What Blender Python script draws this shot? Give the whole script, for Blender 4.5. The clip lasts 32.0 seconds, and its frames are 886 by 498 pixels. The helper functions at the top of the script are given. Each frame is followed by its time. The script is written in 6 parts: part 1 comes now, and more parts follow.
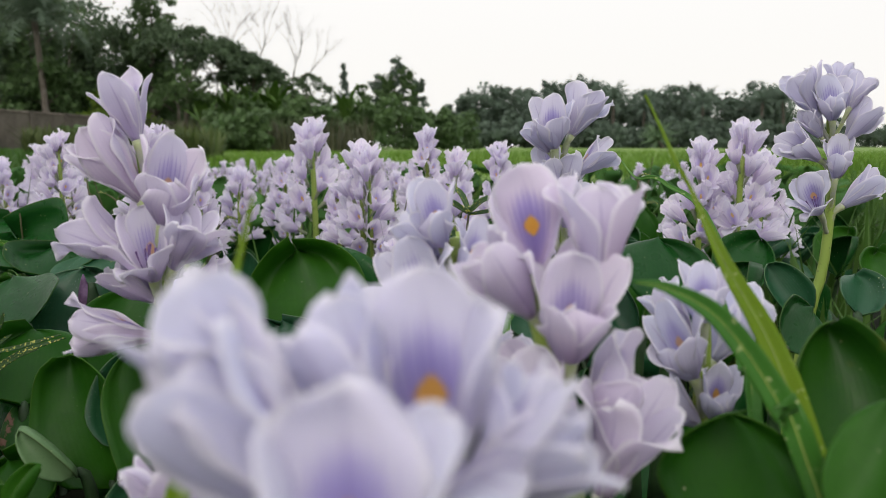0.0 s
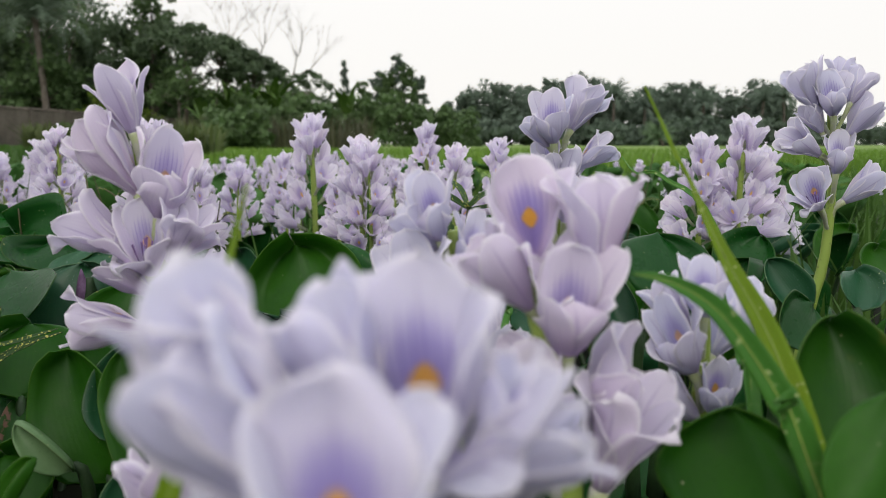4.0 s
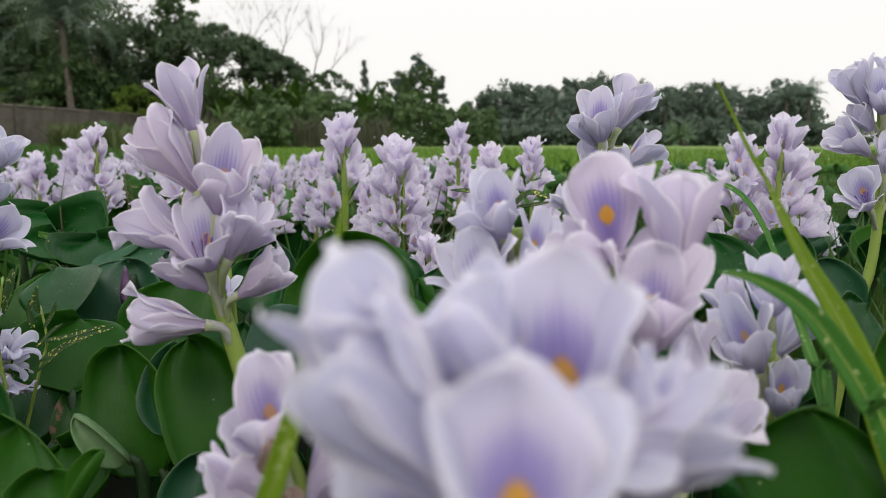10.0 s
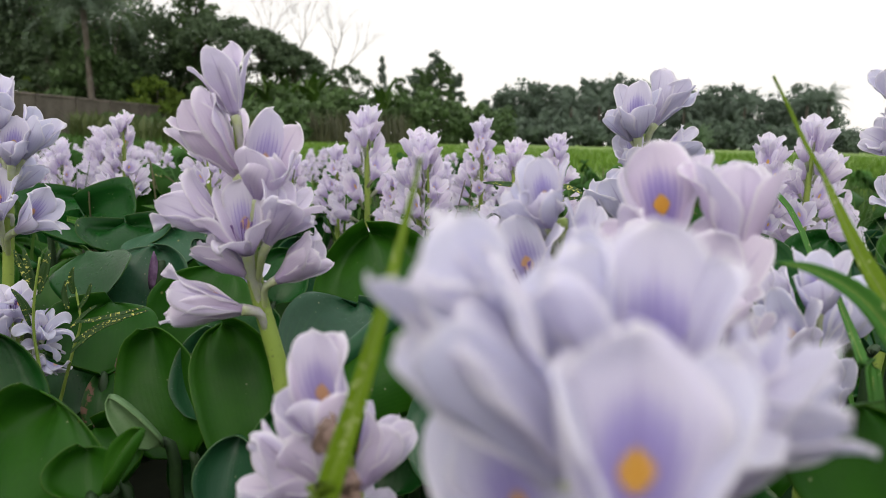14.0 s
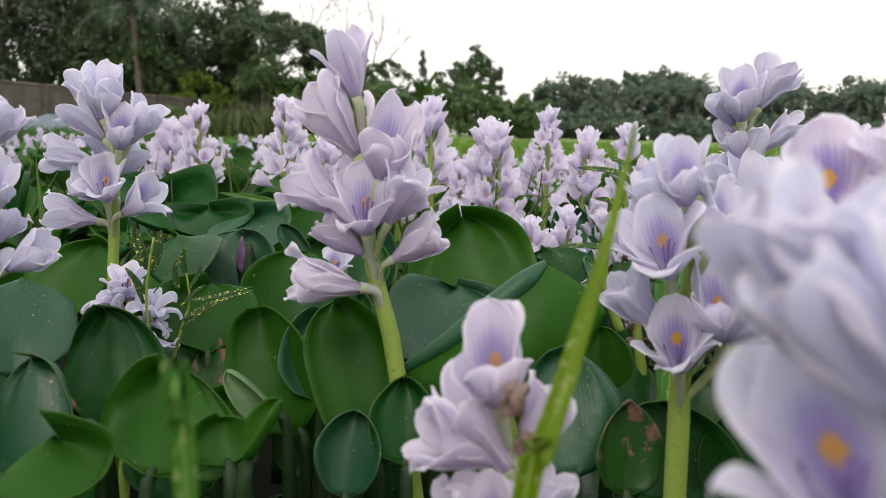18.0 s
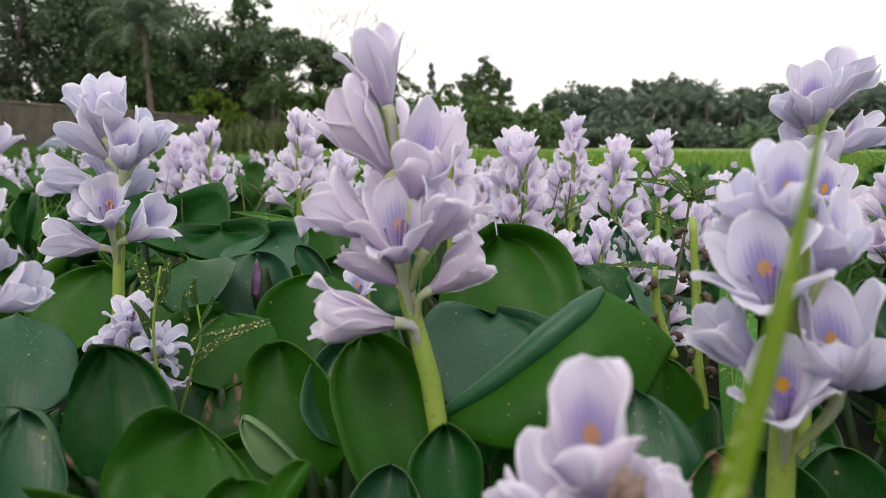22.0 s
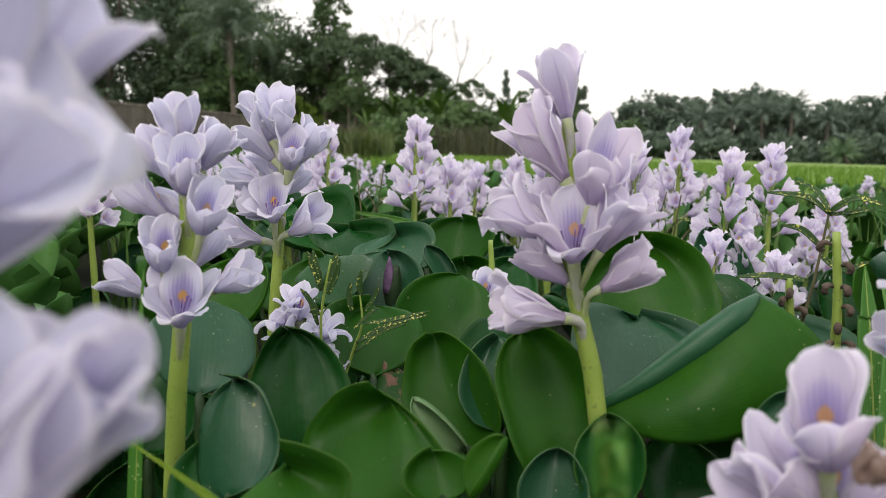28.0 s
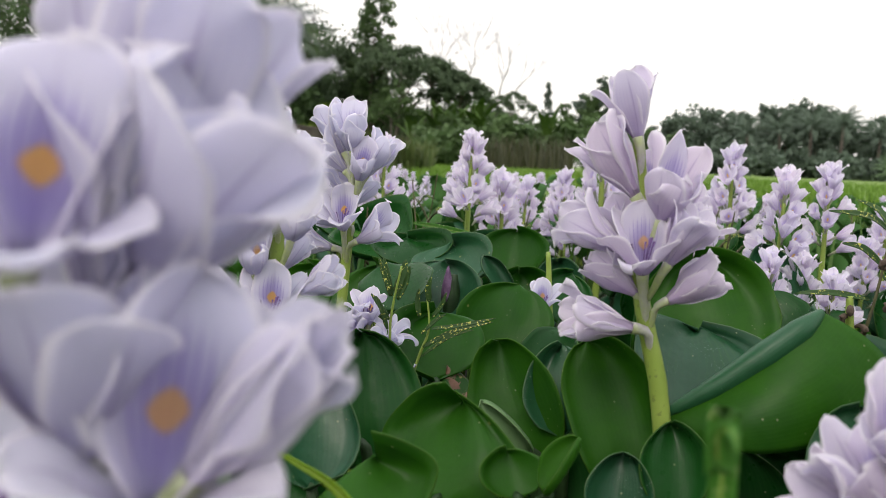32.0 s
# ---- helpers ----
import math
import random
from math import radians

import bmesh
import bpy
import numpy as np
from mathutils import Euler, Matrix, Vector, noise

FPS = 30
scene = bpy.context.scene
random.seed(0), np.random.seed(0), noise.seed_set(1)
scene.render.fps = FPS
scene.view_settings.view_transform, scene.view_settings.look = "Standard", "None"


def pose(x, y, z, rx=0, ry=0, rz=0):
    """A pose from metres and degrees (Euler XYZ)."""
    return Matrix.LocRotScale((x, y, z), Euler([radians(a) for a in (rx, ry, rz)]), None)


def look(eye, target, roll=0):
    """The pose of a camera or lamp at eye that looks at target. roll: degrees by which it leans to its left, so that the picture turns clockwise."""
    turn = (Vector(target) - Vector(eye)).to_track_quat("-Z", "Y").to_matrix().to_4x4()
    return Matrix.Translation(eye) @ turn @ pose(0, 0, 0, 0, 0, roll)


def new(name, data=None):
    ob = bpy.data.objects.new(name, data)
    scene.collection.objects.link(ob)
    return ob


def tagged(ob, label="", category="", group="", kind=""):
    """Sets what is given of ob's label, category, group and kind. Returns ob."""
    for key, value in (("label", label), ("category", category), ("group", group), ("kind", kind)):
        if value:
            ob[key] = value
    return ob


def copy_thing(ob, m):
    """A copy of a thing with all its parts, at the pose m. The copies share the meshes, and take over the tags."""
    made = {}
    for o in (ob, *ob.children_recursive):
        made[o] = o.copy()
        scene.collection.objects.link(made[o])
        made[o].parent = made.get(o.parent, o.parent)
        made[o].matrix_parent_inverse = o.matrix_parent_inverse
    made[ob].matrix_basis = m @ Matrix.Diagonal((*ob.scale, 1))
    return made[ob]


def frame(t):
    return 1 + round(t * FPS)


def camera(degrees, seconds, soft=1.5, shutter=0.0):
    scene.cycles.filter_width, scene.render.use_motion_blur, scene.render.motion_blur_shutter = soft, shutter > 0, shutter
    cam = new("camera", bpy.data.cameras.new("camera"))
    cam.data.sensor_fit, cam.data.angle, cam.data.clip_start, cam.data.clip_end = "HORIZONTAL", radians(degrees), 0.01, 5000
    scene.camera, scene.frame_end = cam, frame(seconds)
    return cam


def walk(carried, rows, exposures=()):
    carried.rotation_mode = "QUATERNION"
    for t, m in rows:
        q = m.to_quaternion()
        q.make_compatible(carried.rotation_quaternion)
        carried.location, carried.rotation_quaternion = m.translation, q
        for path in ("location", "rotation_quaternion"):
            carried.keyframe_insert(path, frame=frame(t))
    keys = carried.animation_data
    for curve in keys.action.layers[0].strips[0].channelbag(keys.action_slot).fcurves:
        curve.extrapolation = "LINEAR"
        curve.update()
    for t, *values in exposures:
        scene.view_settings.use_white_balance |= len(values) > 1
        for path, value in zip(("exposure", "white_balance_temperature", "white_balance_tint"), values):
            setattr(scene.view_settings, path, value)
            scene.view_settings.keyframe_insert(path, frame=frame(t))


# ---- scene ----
cam = camera(63.8, 32.0, soft=0.6)
METRES, EYE, TILT, LEAN, TURN = 0.28, 0.32, -8.2, 0.0, 0.0
ROWS = [
    (0.0, 0.0, 0.0, 0.0, 0.0, 0.0, -0.0),
    (0.5, -0.0012, 0.0028, -0.0007, 0.26, 0.02, -0.07),
    (1.0, 0.0062, 0.0112, -0.0052, 0.36, -0.15, -0.54),
    (1.5, 0.0137, 0.0052, -0.0054, -0.02, -0.15, -0.1),
    (2.0, 0.0106, 0.0054, -0.005, -0.41, -0.14, -0.11),
    (2.5, 0.0028, 0.0018, -0.005, -0.08, -0.12, 0.04),
    (3.0, 0.0114, 0.0079, -0.0031, -0.22, -0.11, -0.09),
    (3.5, 0.0082, 0.0074, -0.0058, -0.05, -0.21, 0.0),
    (5.5, -0.0051, 0.0051, -0.0043, 0.05, -0.06, -0.6),
    (6.0, -0.0034, 0.0091, -0.001, -0.06, 0.08, -0.71),
    (6.5, 0.0069, 0.011, -0.0008, -0.37, 0.05, -0.24),
    (7.0, 0.0215, 0.0153, 0.003, -0.79, 0.23, -0.05),
    (7.5, 0.0314, 0.0144, 0.0009, -1.06, 0.08, 0.11),
    (8.0, 0.0129, 0.0216, -0.0014, -0.59, 0.12, -0.19),
    (8.5, -0.0042, 0.0231, 0.0008, 0.22, 0.02, 0.14),
    (9.0, -0.0237, 0.0106, -0.0012, 0.8, 0.02, -0.14),
    (9.5, -0.0378, 0.0067, -0.005, 1.04, -0.03, -0.38),
    (10.0, -0.0592, 0.0042, -0.0094, 1.52, -0.23, -0.4),
    (10.5, -0.0698, 0.0021, -0.0104, 1.98, -0.13, -0.81),
    (11.0, -0.0707, 0.0034, -0.0106, 2.07, -0.19, -0.9),
    (11.5, -0.0856, 0.0003, -0.0128, 2.11, -0.3, -1.05),
    (12.0, -0.0922, -0.0015, -0.0175, 2.09, -0.4, -0.83),
    (12.5, -0.0791, -0.0003, -0.0242, 1.53, -0.58, -0.84),
    (13.0, -0.0886, 0.0044, -0.021, 2.02, -0.44, -0.97),
    (13.5, -0.0942, 0.0076, -0.022, 2.29, -0.41, -1.51),
    (15.5, -0.1366, -0.008, -0.0277, 3.31, -0.42, -1.97),
    (16.0, -0.1506, -0.0093, -0.0227, 3.65, -0.29, -1.8),
    (16.5, -0.1747, -0.0212, -0.0281, 4.04, -0.48, -1.7),
    (17.0, -0.1946, -0.0276, -0.0459, 4.36, -0.95, -1.85),
    (17.5, -0.2102, -0.0265, -0.0464, 4.71, -0.97, -2.05),
    (18.0, -0.2334, -0.0188, -0.0522, 5.68, -1.01, -2.28),
    (18.5, -0.242, -0.0239, -0.0539, 5.79, -1.0, -2.39),
    (19.0, -0.2521, -0.0254, -0.0557, 6.15, -1.15, -2.09),
    (19.5, -0.2604, 0.006, -0.0546, 6.09, -1.09, -1.69),
    (20.0, -0.2839, 0.0562, -0.0433, 6.86, -0.59, -1.53),
    (20.5, -0.2869, 0.0984, -0.0413, 7.12, -0.61, -1.17),
    (21.0, -0.3052, 0.1212, -0.032, 7.03, -0.15, -1.63),
    (21.5, -0.3004, 0.1351, -0.0336, 6.58, -0.29, -1.1),
    (22.0, -0.3009, 0.1341, -0.0311, 6.61, -0.11, -1.23),
    (22.5, -0.3154, 0.1274, -0.0323, 6.64, -0.02, -1.45),
    (23.0, -0.3272, 0.119, -0.0332, 6.85, 0.15, -1.69),
    (23.5, -0.3274, 0.1073, -0.0339, 7.08, 0.04, -1.68),
    (24.0, -0.3313, 0.092, -0.0332, 7.05, 0.16, -1.65),
    (24.5, -0.3308, 0.0772, -0.0335, 7.16, 0.18, -1.64),
    (26.5, -0.3715, 0.041, -0.0373, 8.91, 0.29, -1.94),
    (27.0, -0.3942, 0.0261, -0.0391, 9.5, 0.25, -2.08),
    (27.5, -0.4244, 0.0184, -0.0411, 10.78, 0.44, -2.82),
    (28.0, -0.4554, 0.0054, -0.0483, 12.05, 0.17, -3.35),
    (28.5, -0.4682, -0.0093, -0.0565, 12.53, -0.14, -3.21),
    (29.0, -0.4726, -0.0159, -0.0559, 13.03, -0.17, -3.08),
    (29.5, -0.4968, -0.0289, -0.0519, 13.84, 0.24, -3.72),
    (30.0, -0.4985, -0.0354, -0.0541, 13.92, 0.3, -3.94),
    (30.5, -0.4904, -0.0467, -0.0531, 13.31, 0.63, -3.72),
    (31.0, -0.4717, -0.0465, -0.051, 13.02, 0.46, -2.98),
    (31.5, -0.4829, -0.0772, -0.0603, 13.89, 0.54, -3.39),
    (32.0, -0.502, -0.0742, -0.0569, 15.11, 0.85, -4.67),
]
walk(cam, [(t, pose(0, 0, EYE, TILT, LEAN, TURN) @ pose(METRES * x, METRES * y, METRES * z, 90 + pitch, roll, yaw)) for t, x, y, z, yaw, pitch, roll in ROWS],
     exposures=[(0.0, -0.27, 6380, 10), (11.0, -0.25, 6380, 10), (17.0, -0.02, 6540, 11), (32.0, 0.03, 6500, 11)])
# a phone's small lens, focused on the flowers half a metre off
cam.data.dof.use_dof = True
cam.data.dof.focus_distance = 0.50
cam.data.dof.aperture_fstop = 13.0

# ---- light: a bright, hazy evening sky ----
world = bpy.data.worlds.new("sky")
scene.world = world
world.use_nodes = True
wn, wl = world.node_tree.nodes, world.node_tree.links
wn.clear()
sky = wn.new("ShaderNodeTexSky")
sky.sky_type = "NISHITA"
sky.sun_disc = False
sky.sun_elevation, sky.sun_rotation = radians(50), radians(193)
sky.air_density, sky.dust_density, sky.ozone_density = 1.0, 5.0, 1.0
# thick haze: an even veil, brighter overhead than at the horizon
where = wn.new("ShaderNodeTexCoord")
split = wn.new("ShaderNodeSeparateXYZ")
wl.new(where.outputs["Generated"], split.inputs[0])
rise = wn.new("ShaderNodeMapRange")
rise.interpolation_type = "SMOOTHSTEP"
rise.inputs["From Min"].default_value, rise.inputs["From Max"].default_value = 0.10, 0.85
wl.new(split.outputs[2], rise.inputs["Value"])
veil = wn.new("ShaderNodeMix")
veil.data_type = "RGBA"
veil.inputs[6].default_value = (9.1, 8.8, 8.35, 1)
veil.inputs[7].default_value = (12.0, 12.0, 12.3, 1)
wl.new(rise.outputs[0], veil.inputs[0])
# the half of the sky behind, where the sun stands, is a little brighter
side = wn.new("ShaderNodeMapRange")
side.interpolation_type = "SMOOTHSTEP"
side.inputs["From Min"].default_value, side.inputs["From Max"].default_value = -0.9, 0.5
side.inputs["To Min"].default_value, side.inputs["To Max"].default_value = 1.06, 1.0
wl.new(split.outputs[1], side.inputs["Value"])
glow = wn.new("ShaderNodeVectorMath")
glow.operation = "SCALE"
wl.new(veil.outputs[2], glow.inputs[0])
wl.new(side.outputs[0], glow.inputs["Scale"])
haze = wn.new("ShaderNodeMix")
haze.data_type = "RGBA"
haze.inputs[0].default_value = 0.92
bg = wn.new("ShaderNodeBackground")
bg.inputs["Strength"].default_value = 0.14
wout = wn.new("ShaderNodeOutputWorld")
wl.new(sky.outputs[0], haze.inputs[6])
wl.new(glow.outputs[0], haze.inputs[7])
wl.new(haze.outputs[2], bg.inputs["Color"])
wl.new(bg.outputs[0], wout.inputs[0])
sun = new("sun", bpy.data.lights.new("sun", "SUN"))
sun.data.energy, sun.data.angle, sun.data.color = 1.1, radians(20), (1.0, 0.9, 0.78)
sun.matrix_world = look((-1.0, -4.5, 5.5), (0, 0, 0))


# ---- materials ----
class Nodes:
    """Short hand for a material's nodes."""

    def __init__(self, name):
        self.m = bpy.data.materials.new(name)
        self.m.use_nodes = True
        self.t = self.m.node_tree
        self.t.nodes.clear()
        self.out = self.t.nodes.new("ShaderNodeOutputMaterial")

    def put(self, socket, v):
        if isinstance(v, bpy.types.NodeSocket):
            self.t.links.new(v, socket)
        elif v is not None:
            socket.default_value = v

    def node(self, kind, **kw):
        n = self.t.nodes.new(kind)
        for k, v in kw.items():
            self.put(n.inputs[k], v)
        return n

    def math(self, op, a, b=0.0, c=0.0):
        n = self.t.nodes.new("ShaderNodeMath")
        n.operation = op
        for s, v in zip(n.inputs, (a, b, c)):
            self.put(s, v)
        return n.outputs[0]

    def mix(self, f, a, b):
        n = self.t.nodes.new("ShaderNodeMix")
        n.data_type = "RGBA"
        self.put(n.inputs[0], f), self.put(n.inputs[6], a), self.put(n.inputs[7], b)
        return n.outputs[2]

    def ramp(self, f, lo, hi):
        n = self.node("ShaderNodeMapRange", Value=f)
        n.interpolation_type = "SMOOTHSTEP"
        n.inputs["From Min"].default_value, n.inputs["From Max"].default_value = lo, hi
        return n.outputs[0]

    def noise(self, scale, detail=4.0, vec=None, rough=0.6):
        n = self.node("ShaderNodeTexNoise", Scale=scale, Detail=detail, Roughness=rough)
        if vec is not None:
            self.put(n.inputs["Vector"], vec)
        return n.outputs[0]

    def place(self, kind="Object"):
        return self.node("ShaderNodeTexCoord").outputs[kind]

    def uv(self):
        s = self.node("ShaderNodeSeparateXYZ", Vector=self.place("UV"))
        return s.outputs[0], s.outputs[1]

    def random(self):
        return self.node("ShaderNodeObjectInfo").outputs["Random"]

    def bump(self, h, strength=0.3, dist=0.001):
        return self.node("ShaderNodeBump", Height=h, Strength=strength, Distance=dist).outputs[0]

    def finish(self, colour, rough=0.5, normal=None, thin=0.0, thin_colour=None, spec=0.5, metal=0.0):
        p = self.node("ShaderNodeBsdfPrincipled", **{"Base Color": colour, "Roughness": rough, "Metallic": metal, "Specular IOR Level": spec})
        if normal is not None:
            self.put(p.inputs["Normal"], normal)
        top = p.outputs[0]
        if thin:
            tr = self.node("ShaderNodeBsdfTranslucent", Color=thin_colour if thin_colour is not None else colour)
            mx = self.node("ShaderNodeMixShader", Fac=thin)
            self.t.links.new(p.outputs[0], mx.inputs[1]), self.t.links.new(tr.outputs[0], mx.inputs[2])
            top = mx.outputs[0]
        self.t.links.new(top, self.out.inputs[0])
        return self.m


def ellipse(n, u, v, cu, cv, ru, rv):
    a = n.math("DIVIDE", n.math("SUBTRACT", u, cu), ru)
    b = n.math("DIVIDE", n.math("SUBTRACT", v, cv), rv)
    return n.math("ADD", n.math("MULTIPLY", a, a), n.math("MULTIPLY", b, b))


def petal_material(name, banner, warm):
    n = Nodes(name)
    u, v = n.uv()
    obj = n.place("Object")
    r = n.random()
    pale = n.mix(r, (0.80, 0.77, 0.88, 1), (0.85, 0.78, 0.88, 1)) if warm else n.mix(r, (0.78, 0.785, 0.905, 1), (0.825, 0.80, 0.895, 1))
    deep = n.mix(r, (0.60, 0.51, 0.74, 1), (0.68, 0.53, 0.74, 1)) if warm else n.mix(r, (0.58, 0.57, 0.77, 1), (0.65, 0.58, 0.76, 1))
    off = n.math("ABSOLUTE", n.math("SUBTRACT", u, 0.5))
    blotch = n.noise(70.0, 3.0, obj)
    mid = n.math("SUBTRACT", 1.0, n.ramp(off, 0.0, 0.42))
    low = n.math("SUBTRACT", 1.0, n.ramp(v, 0.05, 0.90))
    f = n.math("ADD", n.math("MULTIPLY", low, 0.40), n.math("MULTIPLY", n.math("MULTIPLY", mid, low), 0.35))
    f = n.math("ADD", f, n.math("MULTIPLY", n.math("SUBTRACT", blotch, 0.5), 0.40))
    col = n.mix(n.ramp(f, 0.0, 1.0), pale, deep)
    # fine veins that fan out along the petal
    wob = n.math("MULTIPLY", n.noise(9.0, 2.0), 1.6)
    wave = n.math("SINE", n.math("ADD", n.math("MULTIPLY", u, 72.0), wob))
    vein = n.ramp(wave, 0.60, 1.0)
    vein = n.math("MULTIPLY", vein, n.math("SUBTRACT", 1.0, n.ramp(v, 0.55, 1.0)))
    if banner:
        near = n.math("SUBTRACT", 1.0, n.ramp(ellipse(n, u, v, 0.5, 0.46, 0.40, 0.40), 0.35, 1.0))
        vein = n.math("MULTIPLY", vein, near)
    col = n.mix(n.math("MULTIPLY", vein, 0.75 if banner else 0.10), col, (0.30, 0.20, 0.58, 1))
    # the darker line along the middle
    rib = n.math("SUBTRACT", 1.0, n.ramp(off, 0.004, 0.034))
    rib = n.math("MULTIPLY", rib, n.math("SUBTRACT", 1.0, n.ramp(v, 0.72, 0.98)))
    col = n.mix(n.math("MULTIPLY", rib, 0.20 if banner else 0.42), col, (0.30, 0.21, 0.46, 1))
    if banner:
        jag = n.math("MULTIPLY", n.math("SINE", n.math("MULTIPLY", u, 110.0)), 0.10)
        e = n.math("ADD", ellipse(n, u, v, 0.5, 0.40, 0.33, 0.36), jag)
        col = n.mix(n.math("MULTIPLY", n.math("SUBTRACT", 1.0, n.ramp(e, 0.05, 1.20)), n.math("ADD", 0.45, n.math("MULTIPLY", r, 0.30))), col, (0.32, 0.25, 0.64, 1))
        # a yellow, drop-shaped eye
        a = n.math("ABSOLUTE", n.math("DIVIDE", n.math("ADD", n.math("SUBTRACT", u, 0.5), n.math("MULTIPLY", n.math("SUBTRACT", blotch, 0.5), 0.05)), 0.17))
        b = n.math("ABSOLUTE", n.math("DIVIDE", n.math("SUBTRACT", v, 0.43), 0.12))
        e = n.math("ADD", n.math("ADD", a, b), n.math("ADD", n.math("MULTIPLY", a, a), n.math("MULTIPLY", b, b)))
        col = n.mix(n.math("MULTIPLY", n.math("SUBTRACT", 1.0, n.ramp(e, 1.1, 1.8)), n.math("ADD", 0.65, n.math("MULTIPLY", r, 0.35))), col, (0.88, 0.52, 0.06, 1))
    # paler, almost white rim, uneven along the edge
    rim = n.math("MAXIMUM", n.ramp(n.math("ADD", off, n.math("MULTIPLY", n.math("SUBTRACT", blotch, 0.5), 0.06)), 0.41, 0.48), n.ramp(v, 0.93, 1.0))
    col = n.mix(n.math("MULTIPLY", rim, 0.80), col, (0.96, 0.94, 0.97, 1))
    # small brown bruises
    bruise = n.math("MULTIPLY", n.ramp(n.noise(480.0, 2.0, obj), 0.72, 0.76), n.ramp(n.noise(45.0, 2.0, obj), 0.52, 0.62))
    col = n.mix(n.math("MULTIPLY", bruise, 0.5), col, (0.42, 0.32, 0.30, 1))
    h = n.math("ADD", n.math("MULTIPLY", wave, -0.10), n.noise(160.0, 3.0, obj))
    return n.finish(col, 0.5, n.bump(h, 0.35, 0.0006), 0.60, n.mix(0.35, col, (0.90, 0.88, 0.93, 1)), 0.20)


def far_floret_material():
    n = Nodes("floret_skin")
    u, v2 = n.uv()
    banner = n.ramp(v2, 1.4, 1.6)
    v = n.math("SUBTRACT", v2, n.math("MULTIPLY", banner, 2.0))
    r = n.node("ShaderNodeNewGeometry").outputs["Random Per Island"]
    col = n.mix(r, (0.82, 0.78, 0.90, 1), (0.87, 0.79, 0.89, 1))
    col = n.mix(n.math("MULTIPLY", n.random(), 0.28), col, (0.74, 0.76, 0.92, 1))
    col = n.mix(n.math("MULTIPLY", n.math("SUBTRACT", 1.0, n.ramp(v, 0.0, 0.8)), 0.6), col, (0.58, 0.46, 0.74, 1))
    off = n.math("ABSOLUTE", n.math("SUBTRACT", u, 0.5))
    rib = n.math("SUBTRACT", 1.0, n.ramp(off, 0.0, 0.05))
    col = n.mix(n.math("MULTIPLY", rib, 0.5), col, (0.40, 0.30, 0.58, 1))
    patch = n.math("SUBTRACT", 1.0, n.ramp(ellipse(n, u, v, 0.5, 0.42, 0.34, 0.36), 0.2, 1.1))
    col = n.mix(n.math("MULTIPLY", n.math("MULTIPLY", patch, banner), 0.55), col, (0.36, 0.26, 0.68, 1))
    eye = n.math("SUBTRACT", 1.0, n.ramp(ellipse(n, u, v, 0.5, 0.44, 0.10, 0.10), 0.8, 1.2))
    col = n.mix(n.math("MULTIPLY", eye, banner), col, (0.86, 0.53, 0.08, 1))
    col = n.mix(n.math("MULTIPLY", n.math("MAXIMUM", n.ramp(off, 0.38, 0.48), n.ramp(v, 0.88, 1.0)), 0.7), col, (0.96, 0.94, 0.97, 1))
    col = n.mix(n.math("SUBTRACT", 1.0, n.ramp(v, -0.02, 0.0)), col, (0.36, 0.40, 0.26, 1))
    return n.finish(col, 0.6, None, 0.52, n.mix(0.3, col, (0.90, 0.88, 0.92, 1)), 0.25)


